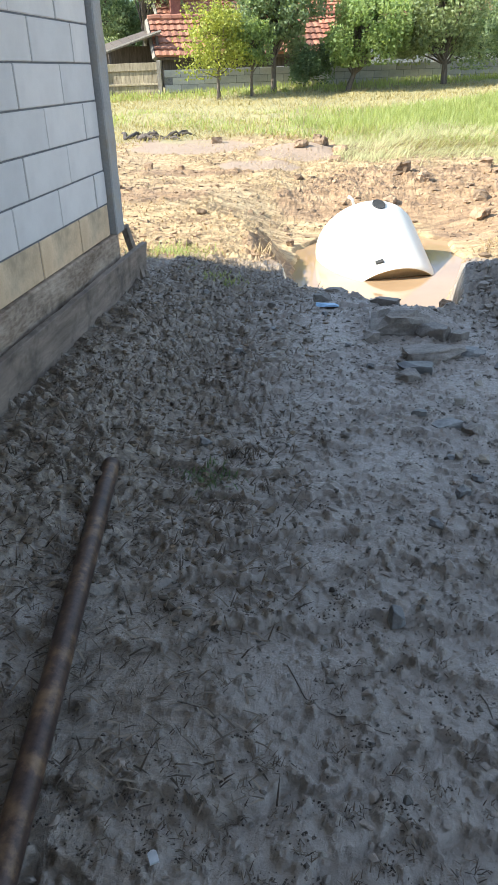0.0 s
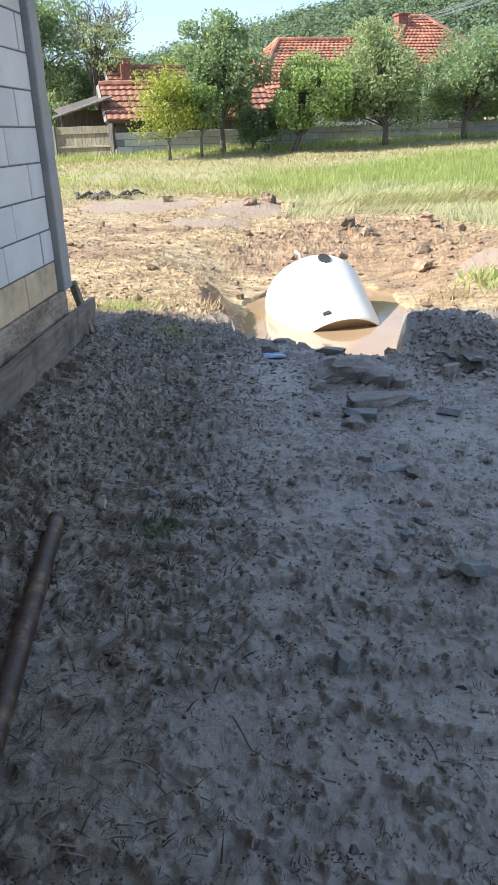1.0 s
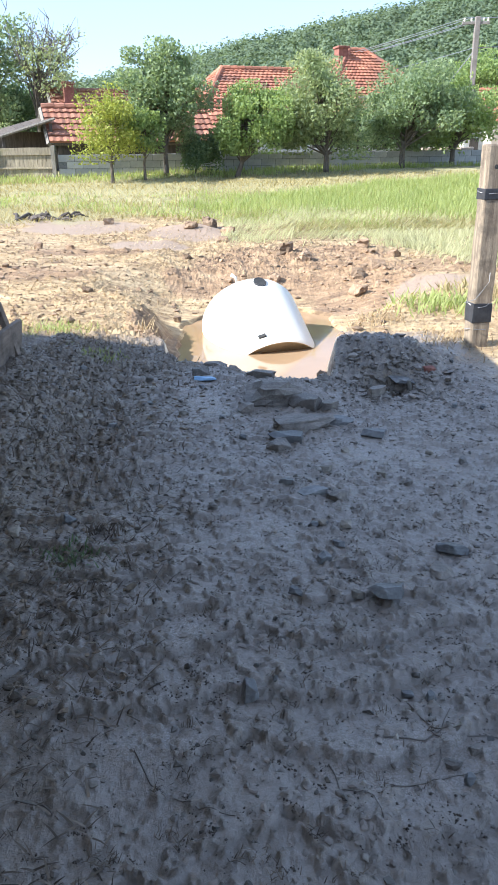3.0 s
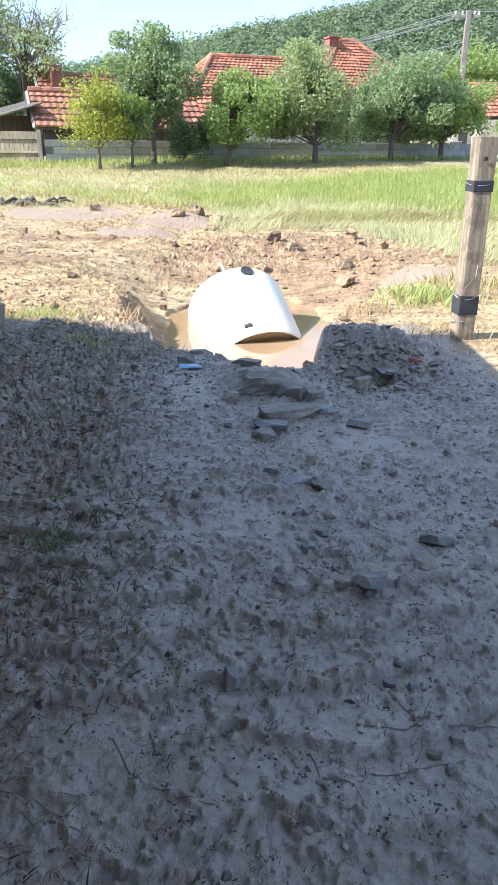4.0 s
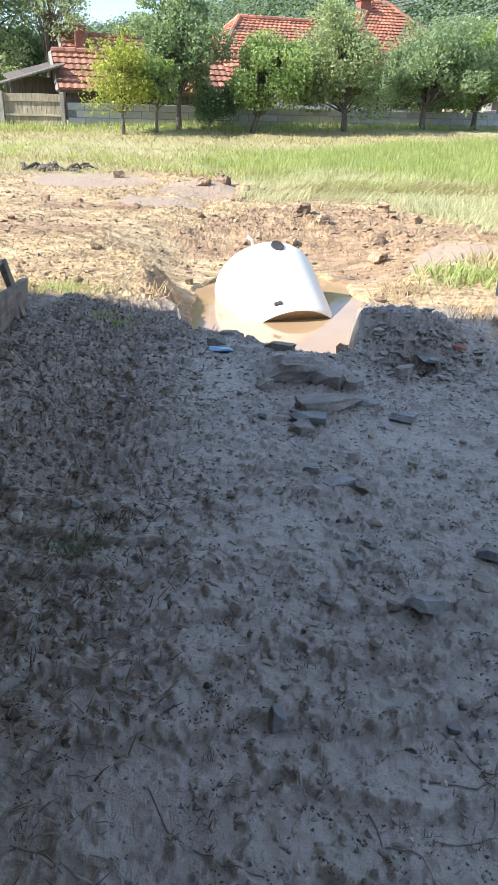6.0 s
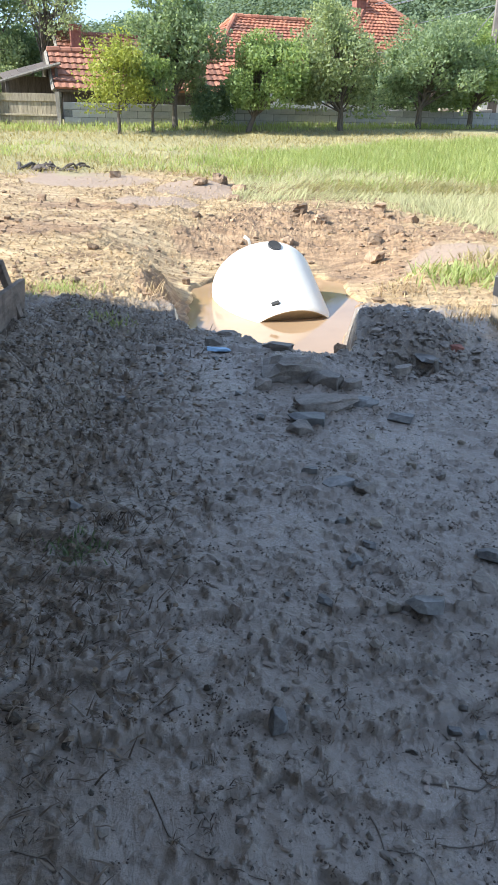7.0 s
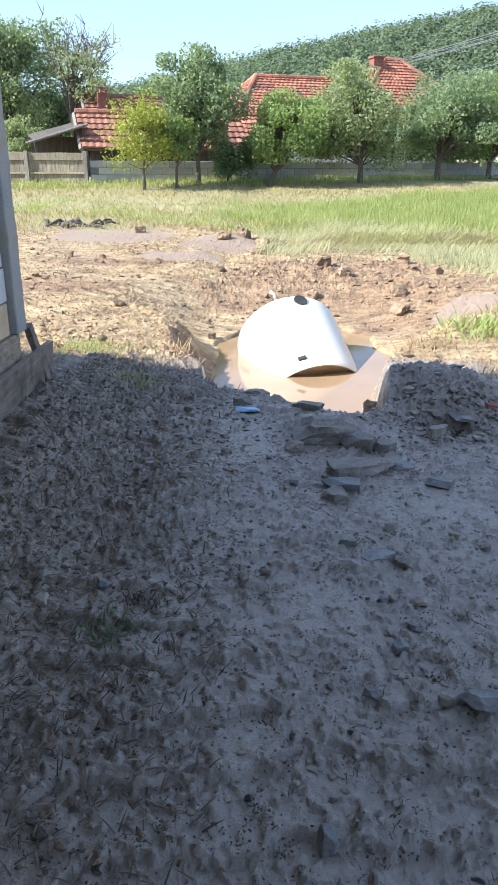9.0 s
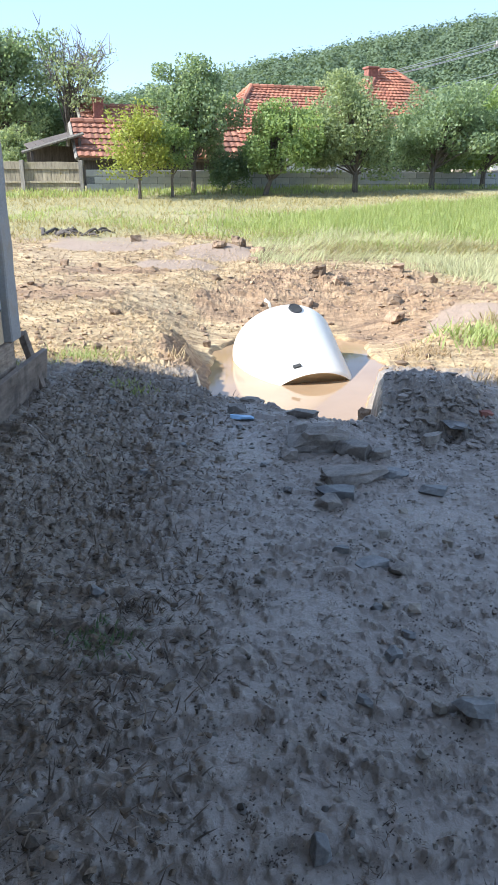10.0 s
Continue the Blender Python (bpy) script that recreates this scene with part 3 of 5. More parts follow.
# ---- rusty pipe ----
def build_pipe():
    pipe = thing("steel_pipe", Matrix.Identity(4), "long rusty brown steel pipe lying on the mud", "pipe")
    a, b = Vector((-1.132, 2.085, 0.085)), Vector((-0.775, -0.05, 0.075))
    n = 26
    pts = [a.lerp(b, i / n) for i in range(n + 1)]
    bm = tube(pts, [0.036] * (n + 1), 20, caps=False)
    d = (b - a).normalized()
    inner = tube([a, a + d * 0.25], [0.030, 0.030], 20, caps=False)
    part("pipe_body", bm, M_rust, pipe, smooth=True)
    part("bore", inner, M_hole, pipe, smooth=True)
    ring = tube([a - d * 0.001, a + d * 0.02], [0.0385, 0.0375], 20, caps=False)
    part("rim", ring, M_rust, pipe, smooth=True)
    return pipe


build_pipe()


# ---- tank in the pit ----
TANK_R, TANK_L, TANK_FIT = 0.494, 0.97, 1.166
TANK_BASE = Vector((0.276, 7.283, -0.786))                    # centre of the low near end
TANK_TILT, TANK_TURN = 31.4, 18.5


def build_tank():
    away = Vector((-math.sin(radians(TANK_TURN)) * math.cos(radians(TANK_TILT)), math.cos(radians(TANK_TURN)) * math.cos(radians(TANK_TILT)), math.sin(radians(TANK_TILT))))
    m = Matrix.Translation(TANK_BASE) @ away.to_track_quat("Z", "Y").to_matrix().to_4x4() @ Matrix.Scale(TANK_FIT, 4)
    tank = thing("plastic_tank", m, "white plastic septic tank lying tilted in muddy water", "tank")
    r, le, s = TANK_R, TANK_L, 0.15
    prof = [(r * 0.985, 0.0), (r, 0.012), (r, 0.06), (r, 0.4), (r, 0.7), (r * 0.998, le - s)]
    prof += [(r * 0.998 - s + s * math.cos(a), le - s + s * math.sin(a)) for a in np.linspace(0.15, math.pi / 2, 9)] + [(0.001, le + 0.03)]
    part("shell", revolve(prof, 72), M_tank, tank, smooth=True)
    part("base_plate", revolve([(r * 0.985, 0.0), (r * 0.93, 0.012), (r * 0.9, 0.03), (0.001, 0.03)], 72), M_tank_end, tank, "blotched recessed tank base, tan tone painted for shade and water bounce", smooth=True)
    return tank, m


tank, tank_m = build_tank()


def on_shell(angle, along, lift=0.02):
    """Pose on the tank's side: z outwards; angle from its top, positive to the camera's right."""
    a = radians(angle)
    inv = tank_m.to_3x3().inverted()
    up = (inv @ Vector((0, 0, 1)))
    up = Vector((up.x, up.y, 0)).normalized()
    side = up.cross(Vector((0, 0, 1)))
    if (tank_m.to_3x3() @ side).x < 0:
        side = -side
    out = up * math.cos(a) + side * math.sin(a)
    z = Vector((0, 0, 1))
    rot = Matrix((z.cross(out), z, out)).transposed().to_4x4()
    return Matrix.Translation(out * (TANK_R + lift) + z * along) @ rot


hole = part("inlet_ring", revolve([(0.066, -0.02), (0.069, 0.004), (0.076, 0.005), (0.079, -0.012)], 32), M_rubber, tank, "round inlet opening with a dark rubber rim", smooth=True)
hole.matrix_local = on_shell(3, 0.82, 0.002) @ Matrix.Scale(0.82, 4)
# flat disc on the closed shell, its dark colour replaces the opening's inner shade
inner = part("inlet_dark_disc", revolve([(0.001, 0.003), (0.066, 0.003)], 32), M_hole, hole)
scar = part("broken_fitting", rough_box(-0.035, -0.018, -0.01, 0.035, 0.018, 0.012, 3, 0.012, 4, 0.004), M_hole, tank, "small dark broken outlet")
scar.matrix_local = on_shell(-19, 0.114, 0.004)
for k, (ang, al, w) in enumerate(((-78, 0.66, 0.03), (-82, 0.72, 0.045), (-74, 0.6, 0.03))):
    mk = part("faded_mark", box(-w, -0.02, 0, w, 0.02, 0.002), M_grime, tank, "faded grey marking")
    mk.matrix_local = on_shell(ang, al, 0.001)
ob = part("pipe_fitting", tube([(0.02, 0, -0.05), (0, 0.0, 0.03), (-0.05, 0.01, 0.06)], [0.016, 0.016, 0.02], 12), M_tank, tank, "white pipe stub on the far shoulder", smooth=True)
ob.matrix_local = tank_m.inverted() @ Matrix.Translation((-0.142, 8.145, 0.172))


# ---- timber gate post ----
def build_post():
    post = thing("timber_post", pose(1.925, 5.56, 0, 0, 0, 8), "weathered square timber post with wire and black bands", "post")
    part("shaft", rough_box(-0.078, -0.07, -0.3, 0.082, 0.07, 1.585, 26, 0.007, 6, 0.012), M_postwood, post)
    for z, hgt in ((1.18, 0.085), (0.21, 0.16)):
        part("band", rough_box(-0.082, -0.075, z, 0.086, 0.076, z + hgt, 3, 0.004, z, 0.004), M_rubber, post, "black rubber band")
    for z, tilt in ((1.245, 0.02), (0.39, 0.05), (0.14, -0.02)):
        pts = [(0.095 * math.cos(a) * (1 + 0.1 * math.sin(3 * a)), 0.085 * math.sin(a), z + tilt * math.sin(a + 0.5)) for a in np.linspace(0, 2 * math.pi, 24)]
        part("wire_tie", tube(pts, [0.003] * 24, 5), M_wire, post, "twisted steel wire")
    pts = [(0.03, -0.08, 0.62), (0.02, -0.1, 0.55), (-0.03, -0.1, 0.48), (-0.08, -0.09, 0.41), (-0.16, -0.06, 0.38)]
    part("wire_tail", tube(pts, [0.003] * 5, 5), M_wire, post, "loose wire end")
    part("knot", revolve([(0.001, 0.004), (0.014, 0.002), (0.018, 0.0)], 10), M_hole, post).matrix_local = pose(-0.01, -0.078, 1.42, 90, 0, 0)
    return post


build_post()


# ---- stones ----
def make_stone(name, x, y, sx, sy, sz, turn, seed, material, label, category="stone", flat=0.7, tilt=(0, 0), sink=0.25, group="", uneven=0.07):
    """An angular stone: a cube cut by random planes and roughened, bedded in the ground."""
    rng = random.Random(seed)
    bm = bmesh.new()
    bmesh.ops.create_cube(bm, size=2.0)
    for _ in range(7):
        n = Vector((rng.uniform(-1, 1), rng.uniform(-1, 1), rng.uniform(-0.5, 0.9) * (1 - flat * 0.5))).normalized()
        r = bmesh.ops.bisect_plane(bm, geom=bm.verts[:] + bm.edges[:] + bm.faces[:], plane_co=n * rng.uniform(0.72, 1.05), plane_no=n, clear_outer=True)
        cut = [e for e in r["geom_cut"] if isinstance(e, bmesh.types.BMEdge)]
        if cut:
            bmesh.ops.contextual_create(bm, geom=cut)
    bmesh.ops.bevel(bm, geom=bm.edges[:], offset=0.07, segments=1, affect="EDGES", clamp_overlap=True)
    bmesh.ops.triangulate(bm, faces=[f for f in bm.faces if len(f.verts) > 4])
    bmesh.ops.subdivide_edges(bm, edges=[e for e in bm.edges if e.calc_length() > 0.5], cuts=2, use_grid_fill=True)
    for v in bm.verts:
        v.co += noise.noise_vector(v.co * 2.3 + Vector((seed, 0, 0))) * uneven
        v.co = Vector((v.co.x * sx / 2, v.co.y * sy / 2, v.co.z * sz / 2))
    ob = part(name, bm, material, None)
    z = float(np.mean(height(x + np.array([0, 0.4, -0.4, 0, 0]) * sx, y + np.array([0, 0, 0, 0.4, -0.4]) * sy))) + 0.004
    ob.matrix_world = pose(x, y, z + sz * (0.5 - sink), tilt[0], tilt[1], turn)
    return tagged(ob, label, category, group)


GREY, PALE, RUB = M_stone, M_palestone, M_rubble
S = "loose stones on the mud"
make_stone("stone_slab", 0.485, 1.80, 0.13, 0.08, 0.045, -18, 1, GREY, "flat dark grey slab standing proud of the mud", tilt=(-20, -6), group=S, sink=-0.3)
make_stone("stone", 0.392, 1.825, 0.04, 0.035, 0.03, 10, 2, PALE, "small pale rounded stone beside the dark slab", group=S, flat=0)
make_stone("stone", 0.0, 1.315, 0.05, 0.065, 0.05, 20, 3, GREY, "small blue-grey angular stone on smooth mud", group=S, tilt=(20, 10))
make_stone("stone_slab", 0.825, 2.14, 0.13, 0.06, 0.035, -10, 4, GREY, "thin dark slate fragment on a mud ridge", tilt=(-10, 5), group=S, sink=0.0)
make_stone("stone", 0.735, 1.95, 0.09, 0.09, 0.035, -35, 5, RUB, "flat muddy stone half sunk in the yard", group=S)
make_stone("stone", 0.30, 2.09, 0.06, 0.05, 0.04, 25, 6, GREY, "dark angular stone in trodden mud", group=S, tilt=(10, 20))
make_stone("stone", 0.37, 2.21, 0.05, 0.03, 0.025, -20, 7, GREY, "small dark stone chip on the mud", group=S)
make_stone("stone", 0.42, 2.37, 0.05, 0.035, 0.025, 0, 8, PALE, "small tan stone on the mud", group=S, flat=0)
make_stone("stone", 0.30, 1.61, 0.03, 0.025, 0.018, 30, 9, PALE, "little pale pebble pressed into mud", group=S, flat=0)
make_stone("stone", 0.17, 1.84, 0.055, 0.03, 0.022, -30, 10, GREY, "small slate chip lying in mud", group=S)
make_stone("stone", 0.18, 2.80, 0.07, 0.045, 0.035, 0, 11, GREY, "dark grey stone near the rubble", group=S)
make_stone("stone", 0.295, 2.71, 0.14, 0.09, 0.03, 20, 12, GREY, "flat pale grey slab sunk in wet mud", group=S, sink=0.45)
make_stone("stone", 0.42, 2.66, 0.09, 0.07, 0.05, 10, 13, RUB, "muddy brown lump of stone", group=S, flat=0.2)
make_stone("stone_slab", 0.205, 3.42, 0.2, 0.13, 0.055, -8, 14, GREY, "blue-grey flat slab in front of the rubble", group=S, tilt=(-6, 3), sink=0.1)
make_stone("stone_slab", 0.35, 3.62, 0.36, 0.17, 0.075, 14, 15, RUB, "long muddy concrete slab near the pit", group=S, tilt=(4, -4), sink=0.2, uneven=0.16)
make_stone("stone", 0.16, 3.3, 0.13, 0.1, 0.05, 30, 16, RUB, "broken muddy stone under the grey slab", group=S)
make_stone("rubble_lump", 0.17, 4.12, 0.36, 0.2, 0.15, 4, 17, RUB, "large mud-covered concrete lump at the pit's lip", group=S, flat=0.3, sink=0.25, uneven=0.22)
make_stone("rubble_lump", 0.36, 4.0, 0.2, 0.14, 0.11, -25, 18, RUB, "mud-covered lump of rubble at the pit", group=S, flat=0.3)
make_stone("stone", 0.5, 3.95, 0.12, 0.1, 0.07, 40, 19, RUB, "muddy stone among the rubble", group=S)
make_stone("stone", -0.02, 3.95, 0.1, 0.09, 0.06, 10, 20, RUB, "muddy stone beside the rubble lump", group=S)
make_stone("stone", 0.72, 3.46, 0.13, 0.08, 0.05, -30, 21, GREY, "dark grey stone on the mud", group=S)
make_stone("stone", 0.56, 3.68, 0.15, 0.09, 0.04, 5, 22, GREY, "flat grey stone on the mud", group=S)
make_stone("stone_slab", 1.10, 4.52, 0.17, 0.11, 0.03, -4, 23, GREY, "thin blue-grey slate lying on the spoil heap", group=S, sink=-0.6)
make_stone("stone", 0.86, 4.2, 0.13, 0.1, 0.08, 20, 24, RUB, "muddy stone in the hollow", group=S)
make_stone("stone", -0.41, 3.88, 0.06, 0.05, 0.035, 10, 25, PALE, "small pale stone on the mud", group=S, flat=0)
make_stone("stone", -1.04, 3.72, 0.06, 0.045, 0.04, 30, 26, PALE, "whitish pebble among straw litter", group=S, flat=0)
make_stone("stone", -0.36, 4.78, 0.13, 0.1, 0.07, 20, 27, RUB, "mud-coated stone at the pit's edge", group=S)
make_stone("stone", 0.6, 1.08, 0.035, 0.03, 0.025, 30, 28, RUB, "small brown stone by thin roots", group=S)
make_stone("stone", 0.53, 1.03, 0.045, 0.025, 0.02, -30, 29, RUB, "small muddy stone by thin roots", group=S)
make_stone("stone", 0.47, 1.31, 0.035, 0.025, 0.02, 0, 30, GREY, "small dark stone on smooth mud", group=S)
make_stone("stone", 0.53, 1.28, 0.03, 0.025, 0.022, 40, 31, GREY, "small square dark stone on mud", group=S)
make_stone("stone", 0.56, 0.97, 0.03, 0.025, 0.025, 15, 32, GREY, "small dark pebble on smooth mud", group=S)
make_stone("stone_slab", -0.27, 5.08, 0.2, 0.12, 0.07, 8, 34, RUB, "mud-crusted slab at the brink of the pit", group=S, sink=0.1, uneven=0.14)
make_stone("stone_slab", -0.06, 4.9, 0.22, 0.1, 0.05, -32, 35, RUB, "thin muddy slab jutting over the pit", group=S, sink=0.0, uneven=0.12)
make_stone("stone_slab", 0.1, 4.68, 0.2, 0.1, 0.05, -28, 36, RUB, "thin muddy slab jutting over the pit", group=S, sink=0.1, uneven=0.12)
make_stone("soil_clod", 0.68, 5.62, 0.13, 0.12, 0.12, 20, 37, M_clod, "sunlit tan clod at the water's edge", "clod", flat=0.1, sink=0.3, uneven=0.2)
make_stone("plastic_scrap", -0.315, 4.62, 0.16, 0.07, 0.02, 4, 33, M_blue, "pale blue plastic scrap pressed in the mud", "litter", sink=0.1)
rng = random.Random(77)
for k in range(46):
    x, y = rng.uniform(-1.5, 1.6), rng.uniform(2.2, 5.2)
    if float(pit_distance(np.array([x]), np.array([y]))[0]) < 0.25:
        continue
    s = rng.uniform(0.025, 0.06)
    make_stone("stone", x, y, s, s * rng.uniform(0.6, 1), s * 0.6, rng.uniform(0, 180), 100 + k, rng.choice((GREY, RUB, RUB, PALE)), "small stone lying in the yard's mud", group=S, flat=0.3)


# ---- loose gravel, clods, straw, grass ----
def scatter_lumps(name, pts, sizes, material, label, category, seed, coarse=False, flat=1.0):
    """Many small angular lumps in one mesh."""
    rng = np.random.default_rng(seed)
    bm = bmesh.new()
    if coarse:
        bmesh.ops.create_cone(bm, cap_ends=True, segments=4, radius1=0.5, radius2=0.25, depth=0.6)
        bmesh.ops.triangulate(bm, faces=bm.faces[:])
    else:
        bmesh.ops.create_icosphere(bm, subdivisions=1, radius=0.5)
    base = np.array([v.co[:] for v in bm.verts])
    tri = np.array([[v.index for v in f.verts] for f in bm.faces])
    bm.free()
    n = len(pts)
    shape = base[None] * rng.uniform(0.45, 1.4, (n, len(base), 1)) * np.stack([rng.uniform(0.7, 1.3, n), rng.uniform(0.6, 1.1, n), flat * rng.uniform(0.4, 0.8, n)], -1)[:, None]
    a = rng.uniform(0, 6.28, n)
    c, s = np.cos(a)[:, None], np.sin(a)[:, None]
    x, y = shape[..., 0] * c - shape[..., 1] * s, shape[..., 0] * s + shape[..., 1] * c
    v = np.stack([x, y, shape[..., 2]], -1) * sizes[:, None, None] + pts[:, None]
    f = (tri[None] + (np.arange(n) * len(base))[:, None, None]).reshape(-1, 3)
    me = mesh_from(name, v.reshape(-1, 3), f, material)
    return tagged(new(name, me), label, category, kind="stuff")


def on_ground(x, y, lift=0.0):
    return np.stack([x, y, height(x, y) + lift], -1)


rg = np.random.default_rng(12)
n = 17000
gx, gy = rg.uniform(-1.65, 2.2, n), 0.4 + 5.2 * rg.uniform(0, 1, n) ** 0.8
keep = (pit_distance(gx, gy) > 0.08) & (vnoise(gx * 1.7, gy * 1.7, 9) + rg.uniform(-1, 1, n) > -0.2)
gx, gy = gx[keep], gy[keep]
scatter_lumps("gravel", on_ground(gx, gy), 0.005 + 0.026 * rg.uniform(0, 1, len(gx)) ** 3.5, M_gravel, "scattered grit and small mud crumbs on the yard", "gravel", 3)
n = 26000
gx, gy = rg.uniform(-6, 3.5, n), 5.9 + 9.5 * rg.uniform(0, 1, n) ** 1.3
keep = (pit_distance(gx, gy) > 0.2) & (slick(gx, gy) < 0.5) & (fbm(gx * 0.5, gy * 0.5, 87, 3) - 0.16 * (gx - 0.3) + rg.uniform(-0.5, 0.5, n) > 0.05)
gx, gy = gx[keep], gy[keep]
scatter_lumps("pale_chippings", on_ground(gx, gy, 0.003), 0.012 + 0.03 * rg.uniform(0, 1, len(gx)) ** 2.5, M_chip, "pale chips and stubble scattered over the field", "gravel", 5, True)
n = 16000
gx, gy = rg.uniform(-6, 5, n), 5.9 + 9 * rg.uniform(0, 1, n) ** 1.3
keep = (pit_distance(gx, gy) > 0.05) & (slick(gx, gy) < 0.4) & (vnoise(gx * 0.9, gy * 0.9, 19) + 1.2 * torn(gx, gy) - 0.5 + rg.uniform(-1, 1, n) > 0.1)
gx, gy = gx[keep], gy[keep]
scatter_lumps("clods", on_ground(gx, gy), 0.015 + 0.1 * rg.uniform(0, 1, len(gx)) ** 5, M_clod, "torn brown clods of soil over the field", "soil", 4)


def scatter_blades(name, x, y, length, width, lean, material, label, category, seed, bend=0.3, flow=None):
    """Blades of two quads each; lean 0 stands, 1 lies flat."""
    rng = np.random.default_rng(seed)
    n = len(x)
    a = rng.uniform(0, 6.283, n) if flow is None else flow + rng.normal(0, 0.5, n)
    d = np.stack([np.cos(a), np.sin(a), np.zeros(n)], -1)
    side = np.stack([-np.sin(a), np.cos(a), np.zeros(n)], -1) * (width * rng.uniform(0.6, 1.3, n))[:, None]
    ln = (length * rng.uniform(0.55, 1.2, n))[:, None]
    le = np.clip(lean + rng.normal(0, 0.12, n), 0, 0.97)[:, None]
    up = np.array([0, 0, 1.0])[None]
    root = on_ground(x, y, 0.004)
    mid = root + ln * 0.55 * (d * le + up * np.sqrt(1 - le ** 2))
    le2 = np.clip(le + bend * (1 - le), 0, 0.99)
    tip = mid + ln * 0.45 * (d * le2 + up * np.sqrt(1 - le2 ** 2) * np.where(le > 0.85, 0.1, 1))
    q1 = np.stack([root - side, root + side, mid + side * 0.8, mid - side * 0.8], 1)
    q2 = np.stack([mid - side * 0.8, mid + side * 0.8, tip + side * 0.15, tip - side * 0.15], 1)
    v = np.concatenate([q1, q2[:, 2:]], 1)                    # six corners a blade
    f = np.array([[0, 1, 2, 3], [3, 2, 4, 5]])[None] + (np.arange(n) * 6)[:, None, None]
    me = mesh_from(name, v.reshape(-1, 3), f.reshape(-1, 4), material)
    return tagged(new(name, me), label, category, kind="stuff")


def spread(n, x0, x1, y0, y1, seed, power=1.0):
    r = np.random.default_rng(seed)
    return r.uniform(x0, x1, n), y0 + (y1 - y0) * r.uniform(0, 1, n) ** power, r


# straw trodden into the field
x, y, r = spread(52000, -6.5, 5.5, 5.7, 17, 21, 1.4)
k = (pit_distance(x, y) > 0.25) & (fbm(x * 0.35 + 0.2 * y, y * 0.22, 77, 3) + 0.7 * slick(x, y) + 0.45 * torn(x, y) + r.uniform(-0.4, 0.4, len(x)) < 0.3)
scatter_blades("straw_litter", x[k], y[k], 0.06, 0.006, 0.9, M_straw, "pale straw trodden into the field", "straw", 22)
# dark litter beside the house wall
x, y, r = spread(9000, -1.6, -0.3, 0.6, 5.8, 23)
k = r.uniform(-1.3, 0, len(x)) > x + 0.25 * vnoise(x * 3, y * 3, 5)
scatter_blades("yard_litter", x[k], y[k], 0.06, 0.003, 0.93, M_litter, "dark rotted straw and stalks beside the wall", "straw", 24)
# mown pale grass and swaths
x, y, r = spread(42000, -10, 9, 14.5, 27, 25)
k = (y + 1.6 * vnoise(x * 0.8, y * 0.8, 41) > 16.2 - 3.5 * step(-0.5, 2.5, x)) & (vnoise(x * 0.25, y * 1.1, 43) + r.uniform(-0.9, 0.9, len(x)) > -0.25)
scatter_blades("mown_grass", x[k], y[k], 0.13, 0.009, 0.75, M_pale, "pale mown grass lying in the field", "grass", 26)
# flattened dry grass in front of the standing grass
x, y, r = spread(36000, -0.5, 7.5, 9.5, 18, 27)
w = 0.9 * fbm(x * 0.9, y * 0.9, 45, 3) + r.normal(0, 0.35, len(x))
lo, hi = 13.6 - 3.6 * step(1.6, 3.6, x) + w, 18.5 - 2.5 * step(1, 5, x) + w
k = (y > lo) & (y < hi) & (r.uniform(0, 1, len(x)) < 0.9)
scatter_blades("flattened_grass", x[k], y[k], 0.24, 0.006, 0.86, M_dry, "flattened straw-coloured grass", "grass", 28, flow=0.5 + 1.6 * vnoise(x[k] * 0.7, y[k] * 0.9, 46))
# standing green grass
x, y, r = spread(105000, -3.5, 12.5, 13.5, 26, 29)
w = 0.6 * vnoise(x * 0.7, y * 0.7, 47)
k = (y > 17.0 - 2.2 * step(1, 5, x) + 1.5 * w + r.exponential(1.0, len(x))) & (x > -1.6 - 0.12 * (y - 18) + 2.0 * w + r.exponential(1.8, len(x))) & (y < 21.4 + 0.6 * np.clip(x - 0.5, 0, 6) + w) & (y < 25 + 0.25 * x)
scatter_blades("standing_grass", x[k], y[k], 0.26, 0.0055, 0.4, M_grass, "tall green standing grass in the field", "grass", 30)
x, y, r = spread(15000, -7.0, 3.0, 13.2, 21, 31)
k = (vnoise(x * 0.9, y * 0.9, 49) + r.uniform(-0.6, 0.6, len(x)) > 0.1) & (y > 15.6 - 0.5 * x) & (slick(x, y) < 0.3)
scatter_blades("short_grass", x[k], y[k], 0.16, 0.007, 0.55, M_grass, "short green grass patches in stubble", "grass", 32)
# grass strip under the trees
x, y, r = spread(16000, -9, 10, 23.8, 30, 33)
line = 25.6 + 0.32 * (x + 6.5) * (x > -6.5)
k = np.abs(y - line + 0.5) < 0.9
scatter_blades("verge_grass", x[k], y[k], 0.2, 0.011, 0.35, M_grass, "green grass verge along the boundary wall", "grass", 34)


# clusters of dark wet crumbs on the silt
r = np.random.default_rng(73)
m = 1500
cx, cy = r.uniform(-1.5, 1.7, m), 0.45 + 4.6 * r.uniform(0, 1, m) ** 1.2
k = (smears(cx, cy) < 0.6) & (pit_distance(cx, cy) > 0.2)
cx, cy = cx[k], cy[k]
per = 12
wide = np.repeat(0.008 + 0.026 * r.uniform(0, 1, len(cx)) ** 2, per)
x = np.repeat(cx, per) + r.normal(0, 1.3, len(cx) * per) * wide
y = np.repeat(cy, per) + r.normal(0, 0.8, len(cx) * per) * wide
scatter_lumps("soil_crumbs", on_ground(x, y, 0.002), 0.003 + 0.009 * r.uniform(0, 1, len(x)) ** 2, M_darksoil, "clusters of dark wet soil crumbs on the mud", "soil", 74, True)
